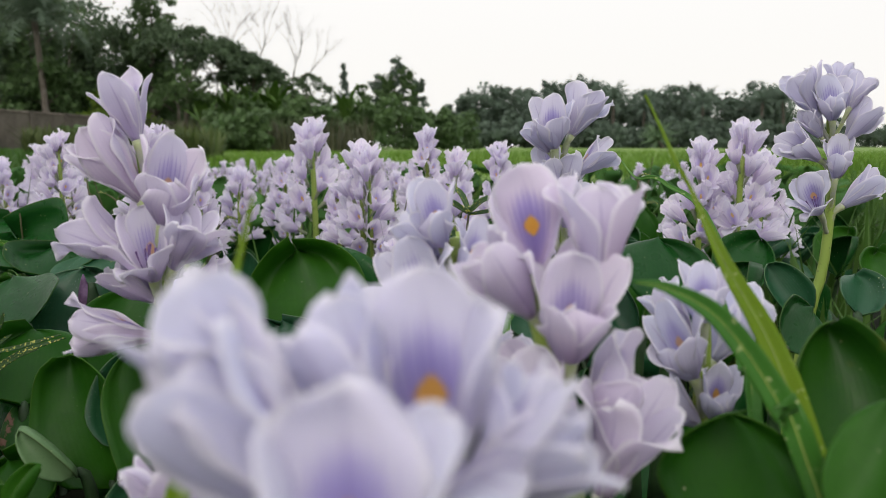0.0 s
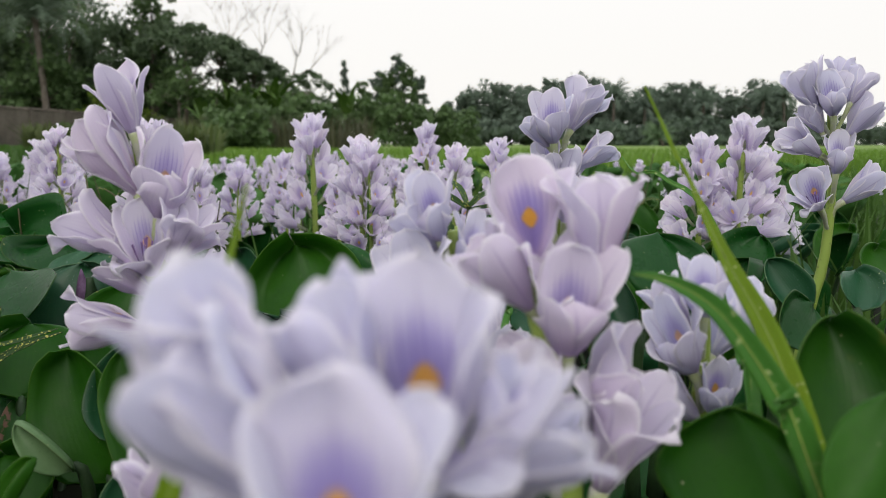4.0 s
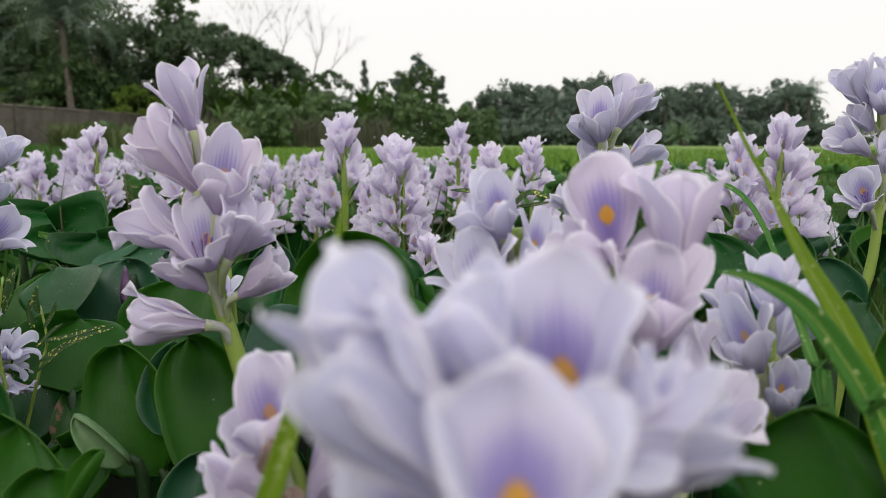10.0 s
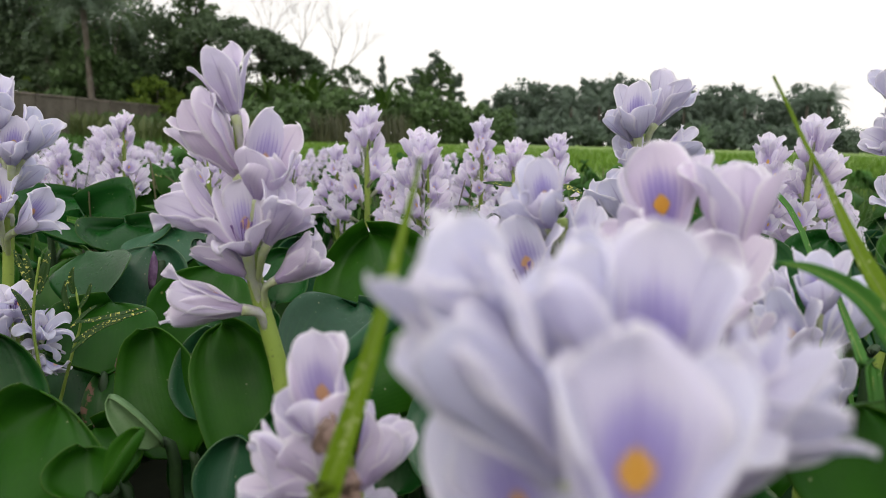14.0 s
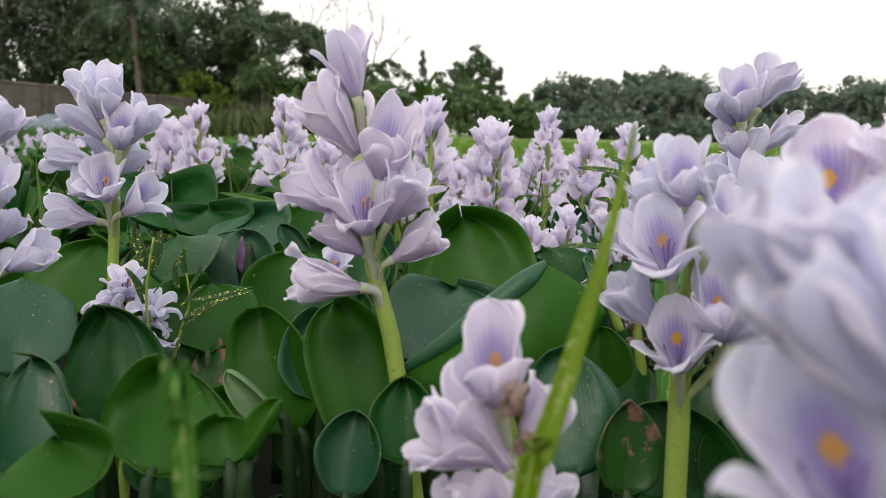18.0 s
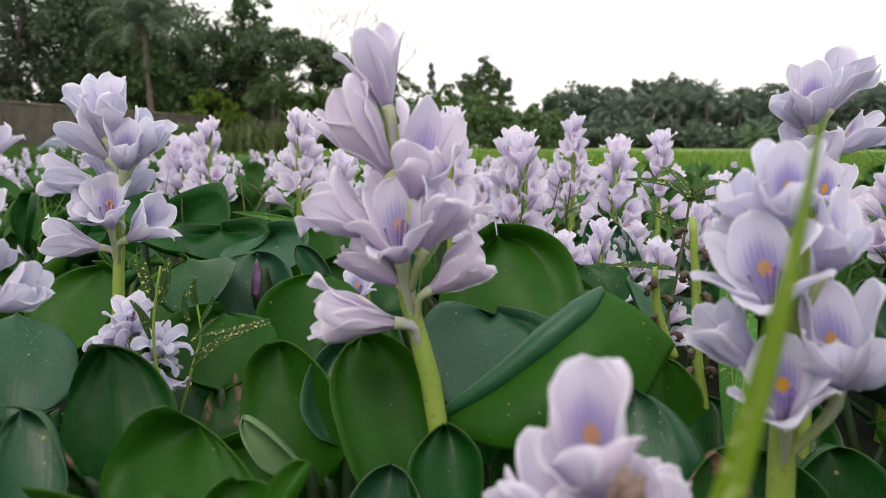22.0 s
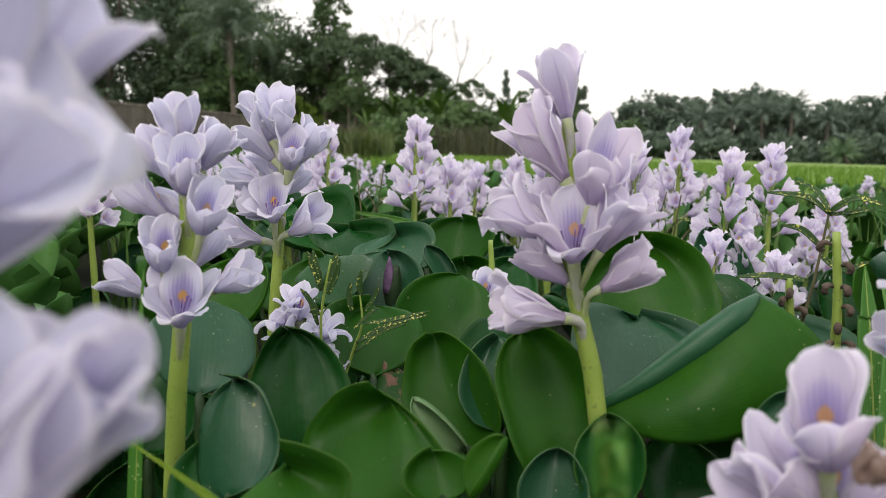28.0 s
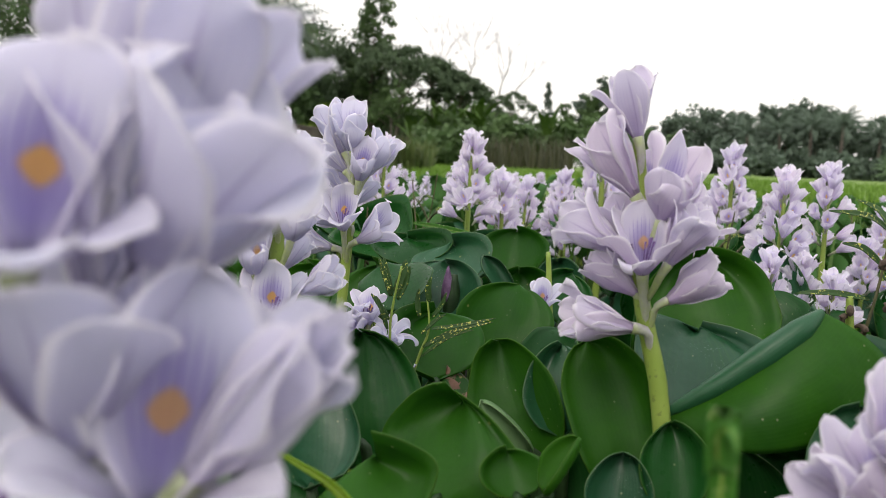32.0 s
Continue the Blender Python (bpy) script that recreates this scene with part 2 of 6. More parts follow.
def leaf_material(name, a, b, thin, rough=0.36, worn=0.0, brown=0.0, gloss=0.16, fleck=0.0):
    n = Nodes(name)
    u, v = n.uv()
    obj = n.place("Object")
    r = n.random()
    col = n.mix(r, a, b)
    big = n.noise(28.0, 3.0, obj)
    col = n.mix(n.math("MULTIPLY", n.ramp(big, 0.35, 0.75), 0.45), col, (0.007, 0.052, 0.010, 1))
    # close parallel veins
    vein = n.math("SINE", n.math("ADD", n.math("MULTIPLY", u, 130.0), n.math("MULTIPLY", n.noise(12.0, 2.0, obj), 5.0)))
    col = n.mix(n.math("MULTIPLY", n.ramp(vein, 0.2, 1.0), n.math("MULTIPLY", n.ramp(n.noise(24.0, 2.0, obj), 0.35, 0.7), 0.10)), col, (0.07, 0.20, 0.02, 1))
    grain = n.noise(420.0, 5.0, obj, 0.75)
    col = n.mix(n.math("MULTIPLY", n.ramp(grain, 0.5, 0.8), 0.30), col, (0.004, 0.022, 0.004, 1))
    # dust and small pale scars
    sp = n.node("ShaderNodeTexVoronoi", Vector=obj, Scale=190.0).outputs["Distance"]
    spots = n.math("MULTIPLY", n.math("SUBTRACT", 1.0, n.ramp(sp, 0.05, 0.14)), n.ramp(n.noise(35.0, 2.0, obj), 0.50, 0.60))
    col = n.mix(n.math("MULTIPLY", spots, 0.7), col, (0.40, 0.42, 0.22, 1))
    pits = n.node("ShaderNodeTexVoronoi", Vector=obj, Scale=75.0)
    some = n.ramp(n.node("ShaderNodeSeparateXYZ", Vector=pits.outputs["Color"]).outputs[0], 0.70, 0.72)
    pit = n.math("MULTIPLY", n.math("SUBTRACT", 1.0, n.ramp(pits.outputs["Distance"], 0.04, 0.11)), some)
    col = n.mix(n.math("MULTIPLY", pit, 0.75), col, (0.30, 0.30, 0.10, 1))
    if fleck:
        fine = n.math("MULTIPLY", n.ramp(n.noise(900.0, 2.0, obj), 0.66, 0.70), n.ramp(n.noise(30.0, 3.0, obj), 0.48, 0.62))
        col = n.mix(n.math("MULTIPLY", fine, fleck), col, (0.55, 0.62, 0.58, 1))
    # dull dusty film, worn through in places, and a few yellowed patches
    dust = n.ramp(n.noise(90.0, 6.0, obj, 0.75), 0.48, 0.72)
    col = n.mix(n.math("MULTIPLY", dust, 0.035), col, (0.16, 0.24, 0.13, 1))
    old = n.math("MULTIPLY", n.ramp(n.noise(16.0, 4.0, obj, 0.7), 0.66 - worn, 0.75 - worn), 0.30 + worn * 2)
    col = n.mix(old, col, (0.17, 0.17, 0.02, 1))
    if brown:
        dead = n.ramp(n.noise(38.0, 5.0, obj, 0.65), 0.60 - brown, 0.64 - brown)
        col = n.mix(dead, col, n.mix(n.noise(140.0, 3.0, obj), (0.06, 0.025, 0.015, 1), (0.30, 0.17, 0.12, 1)))
    edge = n.ramp(n.math("ABSOLUTE", n.math("SUBTRACT", u, 0.5)), 0.488, 0.5)
    col = n.mix(n.math("MULTIPLY", edge, 0.12), col, (0.20, 0.24, 0.05, 1))
    rg = n.math("ADD", rough, n.math("MULTIPLY", n.math("SUBTRACT", n.noise(60.0, 4.0, obj), 0.5), 0.30))
    h = n.math("ADD", n.math("MULTIPLY", big, 1.6), n.math("ADD", n.math("MULTIPLY", vein, 0.012), n.math("MULTIPLY", grain, 0.12)))
    glow = n.mix(0.5, col, (0.09, 0.27, 0.018, 1))
    return n.finish(col, rg, n.bump(h, 0.45, 0.0022), thin, glow, gloss)


def grass_material(name, a, b, thin):
    n = Nodes(name)
    u, v = n.uv()
    obj = n.place("Object")
    col = n.mix(n.noise(30.0, 3.0, obj), a, b)
    vein = n.math("SINE", n.math("MULTIPLY", u, 60.0))
    col = n.mix(n.math("MULTIPLY", n.ramp(vein, 0.1, 1.0), 0.38), col, tuple(c * 0.5 for c in a[:3]) + (1,))
    fleck = n.math("MULTIPLY", n.ramp(n.noise(420.0, 2.0, obj), 0.62, 0.67), n.ramp(n.noise(60.0, 2.0, obj), 0.46, 0.58))
    col = n.mix(n.math("MULTIPLY", fleck, 0.8), col, (0.62, 0.66, 0.30, 1))
    return n.finish(col, 0.45, n.bump(vein, 0.2, 0.0004), thin, n.mix(0.4, col, (0.24, 0.46, 0.03, 1)), 0.35)


def stem_material():
    n = Nodes("stem_skin")
    obj = n.place("Object")
    col = n.mix(n.noise(40.0, 3.0, obj), (0.20, 0.31, 0.045, 1), (0.33, 0.43, 0.09, 1))
    col = n.mix(n.math("MULTIPLY", n.ramp(n.noise(260.0, 2.0, obj), 0.60, 0.72), 0.5), col, (0.10, 0.12, 0.04, 1))
    return n.finish(col, 0.45, n.bump(n.noise(120.0, 3.0, obj), 0.3, 0.001), 0.12, col)


def plain(name, a, b, scale, rough=0.7, thin=0.0, bump=0.3, dist=0.002, scale2=None, spec=0.4):
    n = Nodes(name)
    obj = n.place("Object")
    f = n.noise(scale, 5.0, obj)
    col = n.mix(n.ramp(f, 0.3, 0.72), a, b)
    g = n.noise(scale2 or scale * 7, 4.0, obj)
    col = n.mix(n.math("MULTIPLY", n.ramp(g, 0.45, 0.75), 0.35), col, tuple(c * 0.45 for c in a[:3]) + (1,))
    return n.finish(col, rough, n.bump(g, bump, dist), thin, col if thin else None, spec)


def specked_material():
    n = Nodes("weed_leaf_speckled")
    obj = n.place("Object")
    col = n.mix(n.noise(90.0, 3.0, obj), (0.016, 0.050, 0.010, 1), (0.040, 0.095, 0.020, 1))
    speck = n.math("MULTIPLY", n.ramp(n.noise(620.0, 2.0, obj), 0.58, 0.62), n.ramp(n.noise(70.0, 2.0, obj), 0.42, 0.55))
    col = n.mix(speck, col, (0.62, 0.60, 0.14, 1))
    return n.finish(col, 0.5, n.bump(n.noise(300.0, 3.0, obj), 0.3, 0.0005), 0.15, col, 0.3)


def foliage(name, a, b, thin=0.25):
    n = Nodes(name)
    obj = n.place("Object")
    r = n.node("ShaderNodeNewGeometry").outputs["Random Per Island"]
    col = n.mix(n.math("ADD", n.math("MULTIPLY", r, 0.45), n.math("MULTIPLY", n.ramp(n.noise(0.9, 3.0, obj), 0.3, 0.7), 0.55)), a, b)
    col = n.mix(n.math("MULTIPLY", n.ramp(n.noise(0.45, 2.0, obj), 0.40, 0.65), 0.55), col, tuple(c * 0.5 for c in a[:3]) + (1,))
    return n.finish(col, 0.6, None, thin, col, 0.25)


PETAL = [petal_material("petal_skin_bluish", False, False), petal_material("petal_skin_pinkish", False, True)]
BANNER = [petal_material("banner_skin_bluish", True, False), petal_material("banner_skin_pinkish", True, True)]
FAR_FLORET = far_floret_material()
LEAF = leaf_material("leaf_green", (0.016, 0.088, 0.005, 1), (0.034, 0.132, 0.008, 1), 0.36)
# deep green leaves; on the low filler leaves this colour also imitates shade
LEAF_DARK = leaf_material("leaf_deep_and_shaded", (0.005, 0.042, 0.007, 1), (0.010, 0.070, 0.011, 1), 0.14, 0.30)
LEAF_BLUE = leaf_material("leaf_blue_green", (0.012, 0.062, 0.028, 1), (0.019, 0.086, 0.037, 1), 0.10, 0.36, gloss=0.30, fleck=0.5)
LEAF_WORN = leaf_material("leaf_worn", (0.012, 0.060, 0.006, 1), (0.018, 0.080, 0.010, 1), 0.2, 0.34, 0.04, 0.08)
LEAF_SCARRED = leaf_material("leaf_scarred", (0.018, 0.082, 0.005, 1), (0.028, 0.100, 0.007, 1), 0.30, 0.34, 0.10)
LEAF_PALE = leaf_material("leaf_pale", (0.13, 0.24, 0.10, 1), (0.18, 0.30, 0.14, 1), 0.25, 0.34)
STEM = stem_material()
# dark green stalks, darkened further to imitate the shade under the blades
LEAF_STALK = plain("leaf_stalk_shaded_green", (0.008, 0.027, 0.006, 1), (0.018, 0.050, 0.010, 1), 50.0, 0.6)
STEM_DARK = plain("stem_brown", (0.055, 0.060, 0.025, 1), (0.12, 0.11, 0.05, 1), 50.0, 0.7)
WILT = plain("wilted_petal", (0.20, 0.13, 0.10, 1), (0.36, 0.27, 0.24, 1), 90.0, 0.8, 0.15)
WITHERED = plain("withered_brown", (0.045, 0.030, 0.022, 1), (0.13, 0.095, 0.07, 1), 120.0, 0.85)
STAMEN = plain("stamen_violet", (0.10, 0.05, 0.16, 1), (0.22, 0.13, 0.34, 1), 200.0, 0.6)
PALM = foliage("palm_fronds", (0.080, 0.125, 0.080, 1), (0.130, 0.175, 0.110, 1), 0.2)
PALE_PALM = foliage("palm_fronds_pale", (0.10, 0.17, 0.085, 1), (0.17, 0.25, 0.12, 1), 0.25)
REED = foliage("dry_reeds", (0.050, 0.060, 0.030, 1), (0.105, 0.100, 0.055, 1), 0.15)
BUD = plain("bud_violet", (0.10, 0.05, 0.11, 1), (0.20, 0.12, 0.22, 1), 120.0, 0.6)
GRASS = grass_material("grass_blade_green", (0.190, 0.320, 0.014, 1), (0.250, 0.380, 0.018, 1), 0.50)
GRASS_DARK = grass_material("grass_blade_deep", (0.060, 0.210, 0.028, 1), (0.080, 0.250, 0.035, 1), 0.38)
TUBE = plain("floret_tube", (0.52, 0.48, 0.58, 1), (0.42, 0.50, 0.20, 1), 60.0, 0.5, 0.2)
SPECKLED = specked_material()


# ---- builders ----
def mesh_of(name, verts, faces, uvs=None, material=None, smooth=True):
    me = bpy.data.meshes.new(name)
    me.from_pydata([tuple(map(float, v)) for v in verts], [], faces)
    if uvs is not None:
        lay = me.uv_layers.new(name="UVMap")
        idx = np.zeros(len(me.loops), dtype=np.int32)
        me.loops.foreach_get("vertex_index", idx)
        lay.data.foreach_set("uv", np.asarray(uvs, dtype=np.float32)[idx].ravel())
    if smooth:
        me.polygons.foreach_set("use_smooth", [True] * len(me.polygons))
    if material:
        me.materials.append(material)
    me.update()
    return me


def part(name, me, parent=None, label="", m=None):
    ob = new(name, me)
    if parent:
        ob.parent = parent
    if m is not None:
        ob.matrix_basis = m
    return tagged(ob, label)


def thing(name, at, label, category, group=""):
    ob = new(name)
    ob.location = at
    ob.empty_display_size = 0.01
    return tagged(ob, label, category, group)


def sheet_arrays(rows, cols, f, ease=0.0):
    """A sheet of rows and columns: f(u, v) gives a place; with ease the rows crowd towards the tip."""
    top, uv = [], []
    for j in range(rows + 1):
        for i in range(cols + 1):
            u, v = i / cols, (1 + ease) * j / rows - ease * (j / rows) ** 2
            top.append(f(u, v))
            uv.append((u, v))
    faces = []
    w = cols + 1
    for j in range(rows):
        for i in range(cols):
            a = j * w + i
            faces.append((a, a + 1, a + w + 1, a + w))
    return top, faces, uv


def thick_sheet(name, rows, cols, f, thick, material, ease=0.0):
    """A curved sheet of real thickness, rim closed."""
    p, faces, uv = sheet_arrays(rows, cols, f, ease)
    p = np.array(p, dtype=float)
    w = cols + 1
    g = p.reshape(rows + 1, w, 3)
    du, dv = np.gradient(g, axis=1), np.gradient(g, axis=0)
    nn = np.cross(du, dv)
    nn /= np.maximum(np.linalg.norm(nn, axis=2, keepdims=True), 1e-9)
    back = (g - nn * thick).reshape(-1, 3)
    k = len(p)
    allf = list(faces) + [tuple(k + i for i in reversed(q)) for q in faces]
    rim = [i for i in range(w)] + [j * w + w - 1 for j in range(1, rows + 1)] + [rows * w + i for i in range(w - 2, -1, -1)] + [j * w for j in range(rows - 1, 0, -1)]
    for a, b in zip(rim, rim[1:] + rim[:1]):
        allf.append((b, a, k + a, k + b))
    return mesh_of(name, np.vstack([p, back]), allf, uv + uv, material)


def tube_arrays(path, radii, sides=7, cap=True):
    path = [Vector(p) for p in path]
    verts, faces = [], []
    up = Vector((0.31, 0.17, 0.93))
    for i, p in enumerate(path):
        d = (path[min(i + 1, len(path) - 1)] - path[max(i - 1, 0)]).normalized()
        a = d.cross(up)
        if a.length < 0.05:
            a = d.cross(Vector((1, 0, 0)))
        a.normalize()
        b = d.cross(a)
        for k in range(sides):
            t = 2 * math.pi * k / sides
            verts.append(p + (a * math.cos(t) + b * math.sin(t)) * radii[i])
    for i in range(len(path) - 1):
        for k in range(sides):
            k2 = (k + 1) % sides
            faces.append((i * sides + k, i * sides + k2, (i + 1) * sides + k2, (i + 1) * sides + k))
    if cap:
        faces.append(tuple(range(sides - 1, -1, -1)))
        faces.append(tuple((len(path) - 1) * sides + k for k in range(sides)))
    return verts, faces


def tube(name, path, radii, material, sides=7):
    v, f = tube_arrays(path, radii, sides)
    return mesh_of(name, v, f, None, material)


def smooth_path(pts, n):
    """A curve through the points, n places along it."""
    pts = [Vector(p) for p in pts]
    out = []
    for i in range(n):
        s = i / (n - 1) * (len(pts) - 1)
        k = min(int(s), len(pts) - 2)
        t = s - k
        p0, p1, p2, p3 = pts[max(k - 1, 0)], pts[k], pts[k + 1], pts[min(k + 2, len(pts) - 1)]
        out.append(0.5 * ((2 * p1) + (p2 - p0) * t + (2 * p0 - 5 * p1 + 4 * p2 - p3) * t * t + (3 * p1 - p0 - 3 * p2 + p3) * t ** 3))
    return out


# petals: the axis of the flower is +z; a petal leaves it towards +y
def petal_shape(L, W, a0, a1, curl, cup, seed, pointed=0.5):
    """A petal that leaves the axis at a0 degrees, bends to a1 and turns by curl at its tip."""
    rnd = random.Random(seed)
    a0, a1, curl = radians(a0 + rnd.uniform(-4, 4)), radians(a1 + rnd.uniform(-11, 11)), radians(curl + rnd.uniform(-18, 20))
    twist, aside, phase = rnd.uniform(-0.5, 0.5), rnd.uniform(-0.09, 0.09) * L, rnd.uniform(0, 6)
    wave, notch = rnd.uniform(0.05, 0.13), rnd.uniform(-0.2, 0.2)
    n = 24

    def slope(s):
        return a0 + (a1 - a0) * s + (curl * ((s - 0.6) / 0.4) ** 1.4 if s > 0.6 else 0.0)
    ys, zs = [0.0016], [0.0]
    for i in range(n):
        a = slope((i + 0.5) / n)
        ys.append(ys[-1] + math.sin(a) * L / n)
        zs.append(zs[-1] + math.cos(a) * L / n)

    def f(u, v):
        s = v * n
        k = min(int(s), n - 1)
        y, z = ys[k] + (ys[k + 1] - ys[k]) * (s - k), zs[k] + (zs[k + 1] - zs[k]) * (s - k)
        a = slope(v)
        x = 2 * u - 1
        q = max(0.0, (v - 0.62) / 0.38)
        prof = 0.22 + 0.78 * math.sin(v / 0.62 * math.pi / 2) ** 1.25 if v < 0.62 else max(0.0, 1 - q ** 2.2) ** (0.46 + 0.30 * pointed)
        prof *= 1 + 0.035 * math.sin(11 * v + phase + (2.0 if x > 0 else 0.0)) + notch * x * v * v * 0.5
        half = 0.5 * W * max(prof, 0.02)
        edge = max(0.0, abs(x) - 0.6) / 0.4
        lift = cup * half * x * x * (1.15 - 0.6 * v)
        lift += W * wave * (math.sin(6.5 * v + phase) * x * abs(x) + 0.6 * math.sin(13 * v + 2 * phase + 2 * x) * edge) * (0.3 + v)
        lift -= 0.10 * half * edge * edge * v + 0.00075 * math.exp(-(x / 0.13) ** 2) * min(1.0, 3 * v) * (1.1 - v)
        t = twist * v
        xx = x * half
        return (xx * math.cos(t) + aside * v * v, y - math.cos(a) * (lift + xx * math.sin(t)), z + math.sin(a) * (lift + xx * math.sin(t)))
    return f


# for each kind of flower, from the banner round: angles at foot and tip, curl, length, width, hollow
WAYS = {
    "H": ((4, 12, 8, 1.06, 0.50, 0.26), (20, 19, 10, 0.98, 0.42, 0.42), (40, 4, 0, 0.72, 0.40, 0.62), (56, -34, -26, 0.66, 0.54, 0.88)),
    "S": ((12, 22, 10, 1.10, 0.50, 0.38), (15, 26, 12, 1.08, 0.43, 0.44), (16, 26, 14, 1.04, 0.42, 0.44), (15, 24, 16, 1.02, 0.46, 0.46)),
    "C": ((19, 9, 6, 1.07, 0.54, 0.54), (22, 14, 12, 1.06, 0.48, 0.50), (24, 12, 8, 1.04, 0.48, 0.54), (23, 7, 6, 1.00, 0.52, 0.62)),
    "T": ((18, 10, 6, 1.10, 0.60, 0.50), (26, 26, 20, 1.06, 0.42, 0.40), (24, 18, 18, 1.04, 0.46, 0.46), (20, 8, 4, 0.96, 0.56, 0.60)),
    "G": ((10, 12, 10, 1.06, 0.50, 0.40), (28, 36, 6, 1.05, 0.60, 0.34), (26, 26, 4, 0.98, 0.50, 0.46), (26, 12, 6, 0.9, 0.48, 0.60)),
    "V": ((6, 16, 8, 1.06, 0.60, 0.28), (15, 24, 12, 0.94, 0.40, 0.40), (40, 60, 30, 0.66, 0.36, 0.40), (50, 66, 40, 0.56, 0.40, 0.40)),
    "O": ((6, 16, 8, 1.06, 0.54, 0.28), (22, 36, 10, 0.98, 0.45, 0.40), (34, 46, 26, 0.80, 0.43, 0.44), (42, 52, 46, 0.66, 0.46, 0.46)),
    "N": ((5, 4, 4, 1.06, 0.50, 0.30), (6, 5, 4, 1.02, 0.46, 0.34), (7, 5, 4, 0.98, 0.42, 0.36), (6, 4, 4, 0.96, 0.44, 0.36)),
    "B": ((8, 10, 8, 1.08, 0.62, 0.34), (16, 20, 8, 1.04, 0.60, 0.34), (20, 24, 6, 1.00, 0.55, 0.40), (22, 14, 6, 0.92, 0.50, 0.50)),
    "W": ((26, 70, 50, 0.92, 0.40, 0.5), (24, 80, 60, 0.88, 0.34, 0.7), (36, 100, 70, 0.84, 0.32, 0.8), (30, 90, 80, 0.80, 0.34, 0.8)),
}


def stamens_mesh():
    v, f = [], []
    rnd = random.Random(5)
    for k in range(5):
        a = rnd.uniform(-1.2, 1.2)
        L = rnd.uniform(0.010, 0.019)
        path = [(math.sin(a) * L * 0.35 * s, -0.002 - math.cos(a) * L * 0.30 * s + 0.004 * s * s, L * s) for s in (0, 0.4, 0.75, 1.0)]
        vv, ff = tube_arrays(path, [0.00022, 0.0002, 0.0002, 0.0005], 5)
        f += [tuple(i + len(v) for i in q) for q in ff]
        v += vv
    return mesh_of("stamens", v, f, None, STAMEN)


STAMENS = stamens_mesh()


def axes(axis, up=(0, 0, 1)):
    """A turn whose z looks along axis and whose y is as near to up as can be."""
    z = Vector(axis).normalized()
    u = Vector(up) - z * Vector(up).dot(z)
    if u.length < 0.15:
        u = Vector((0, 1, 0.2)) - z * Vector((0, 1, 0.2)).dot(z)
    u.normalize()
    x = u.cross(z)
    return Matrix((x, u, z)).transposed().to_4x4()


def flower_spike(label, stalk, florets, thick=0.0042, tone=0, group="water hyacinth flowers"):
    """An upright spike. stalk: places from the foot to the top. florets: throat x, y, z, the way it faces, its kind and its petals' length."""
    base = Vector(stalk[0])
    root = thing("flower_spike", base, label, "flower", group)
    path = [p - base for p in smooth_path(stalk, 16)]
    r = [thick * (1.2 - 0.62 * (i / 15) ** 1.4) for i in range(16)]
    part("stalk", tube("stalk", path, r, STEM, 10), root)
    rnd = random.Random(int(abs(base.x) * 9973 + base.y * 7919))
    for x, y, z, ax, ay, az, kind, L in florets:
        p = Vector((x, y, z)) - base
        axis = Vector((ax, ay, az)).normalized()
        near = min(path, key=lambda q: (q - (p - axis * 0.55 * L - Vector((0, 0, 0.006)))).length)
        mid = p - axis * 0.20 * L
        start = near + (mid - near) * 0.05
        tb = [q - p for q in smooth_path([start, (start + mid) / 2 + Vector((0, 0, -0.0015)), mid, p + axis * 0.0012], 8)]
        fl = part("floret", tube("floret_tube", tb, [L * q for q in (0.064, 0.056, 0.052, 0.054, 0.060, 0.068, 0.078, 0.086)], TUBE, 8), root)
        fl.location = p
        turn = axes(axis, Vector((0, 0.35, 1.0)))
        for k in range(6):
            banner = k == 0
            a0, a1, curl, ln, w, cup = WAYS[kind][(0, 1, 2, 3, 2, 1)[k]]
            s = L * ln * rnd.uniform(0.93, 1.06)
            me = thick_sheet("banner_petal" if banner else "petal", 14, 8, petal_shape(s, L * w * rnd.uniform(1.03, 1.17), a0, a1, curl, cup, rnd.randrange(10 ** 6), 0.05 if banner or kind in "GBN" else rnd.uniform(0.1, 0.5)), 0.0003, (BANNER if banner else PETAL)[tone], 0.5)
            m = turn @ pose(0, 0, 0.0008 * (k % 2), 0, 0, 60 * k + rnd.uniform(-5, 5) * (1 if banner else 2.6))
            part("banner_petal" if banner else "petal", me, fl, "lilac petal with a violet patch and a yellow eye" if banner else "", m)
        if kind in "SO":
            g = L / 0.032
            part("stamen", STAMENS, fl, "dark violet stamens", turn @ Matrix.Diagonal((g, g, g, 1)))
    return root


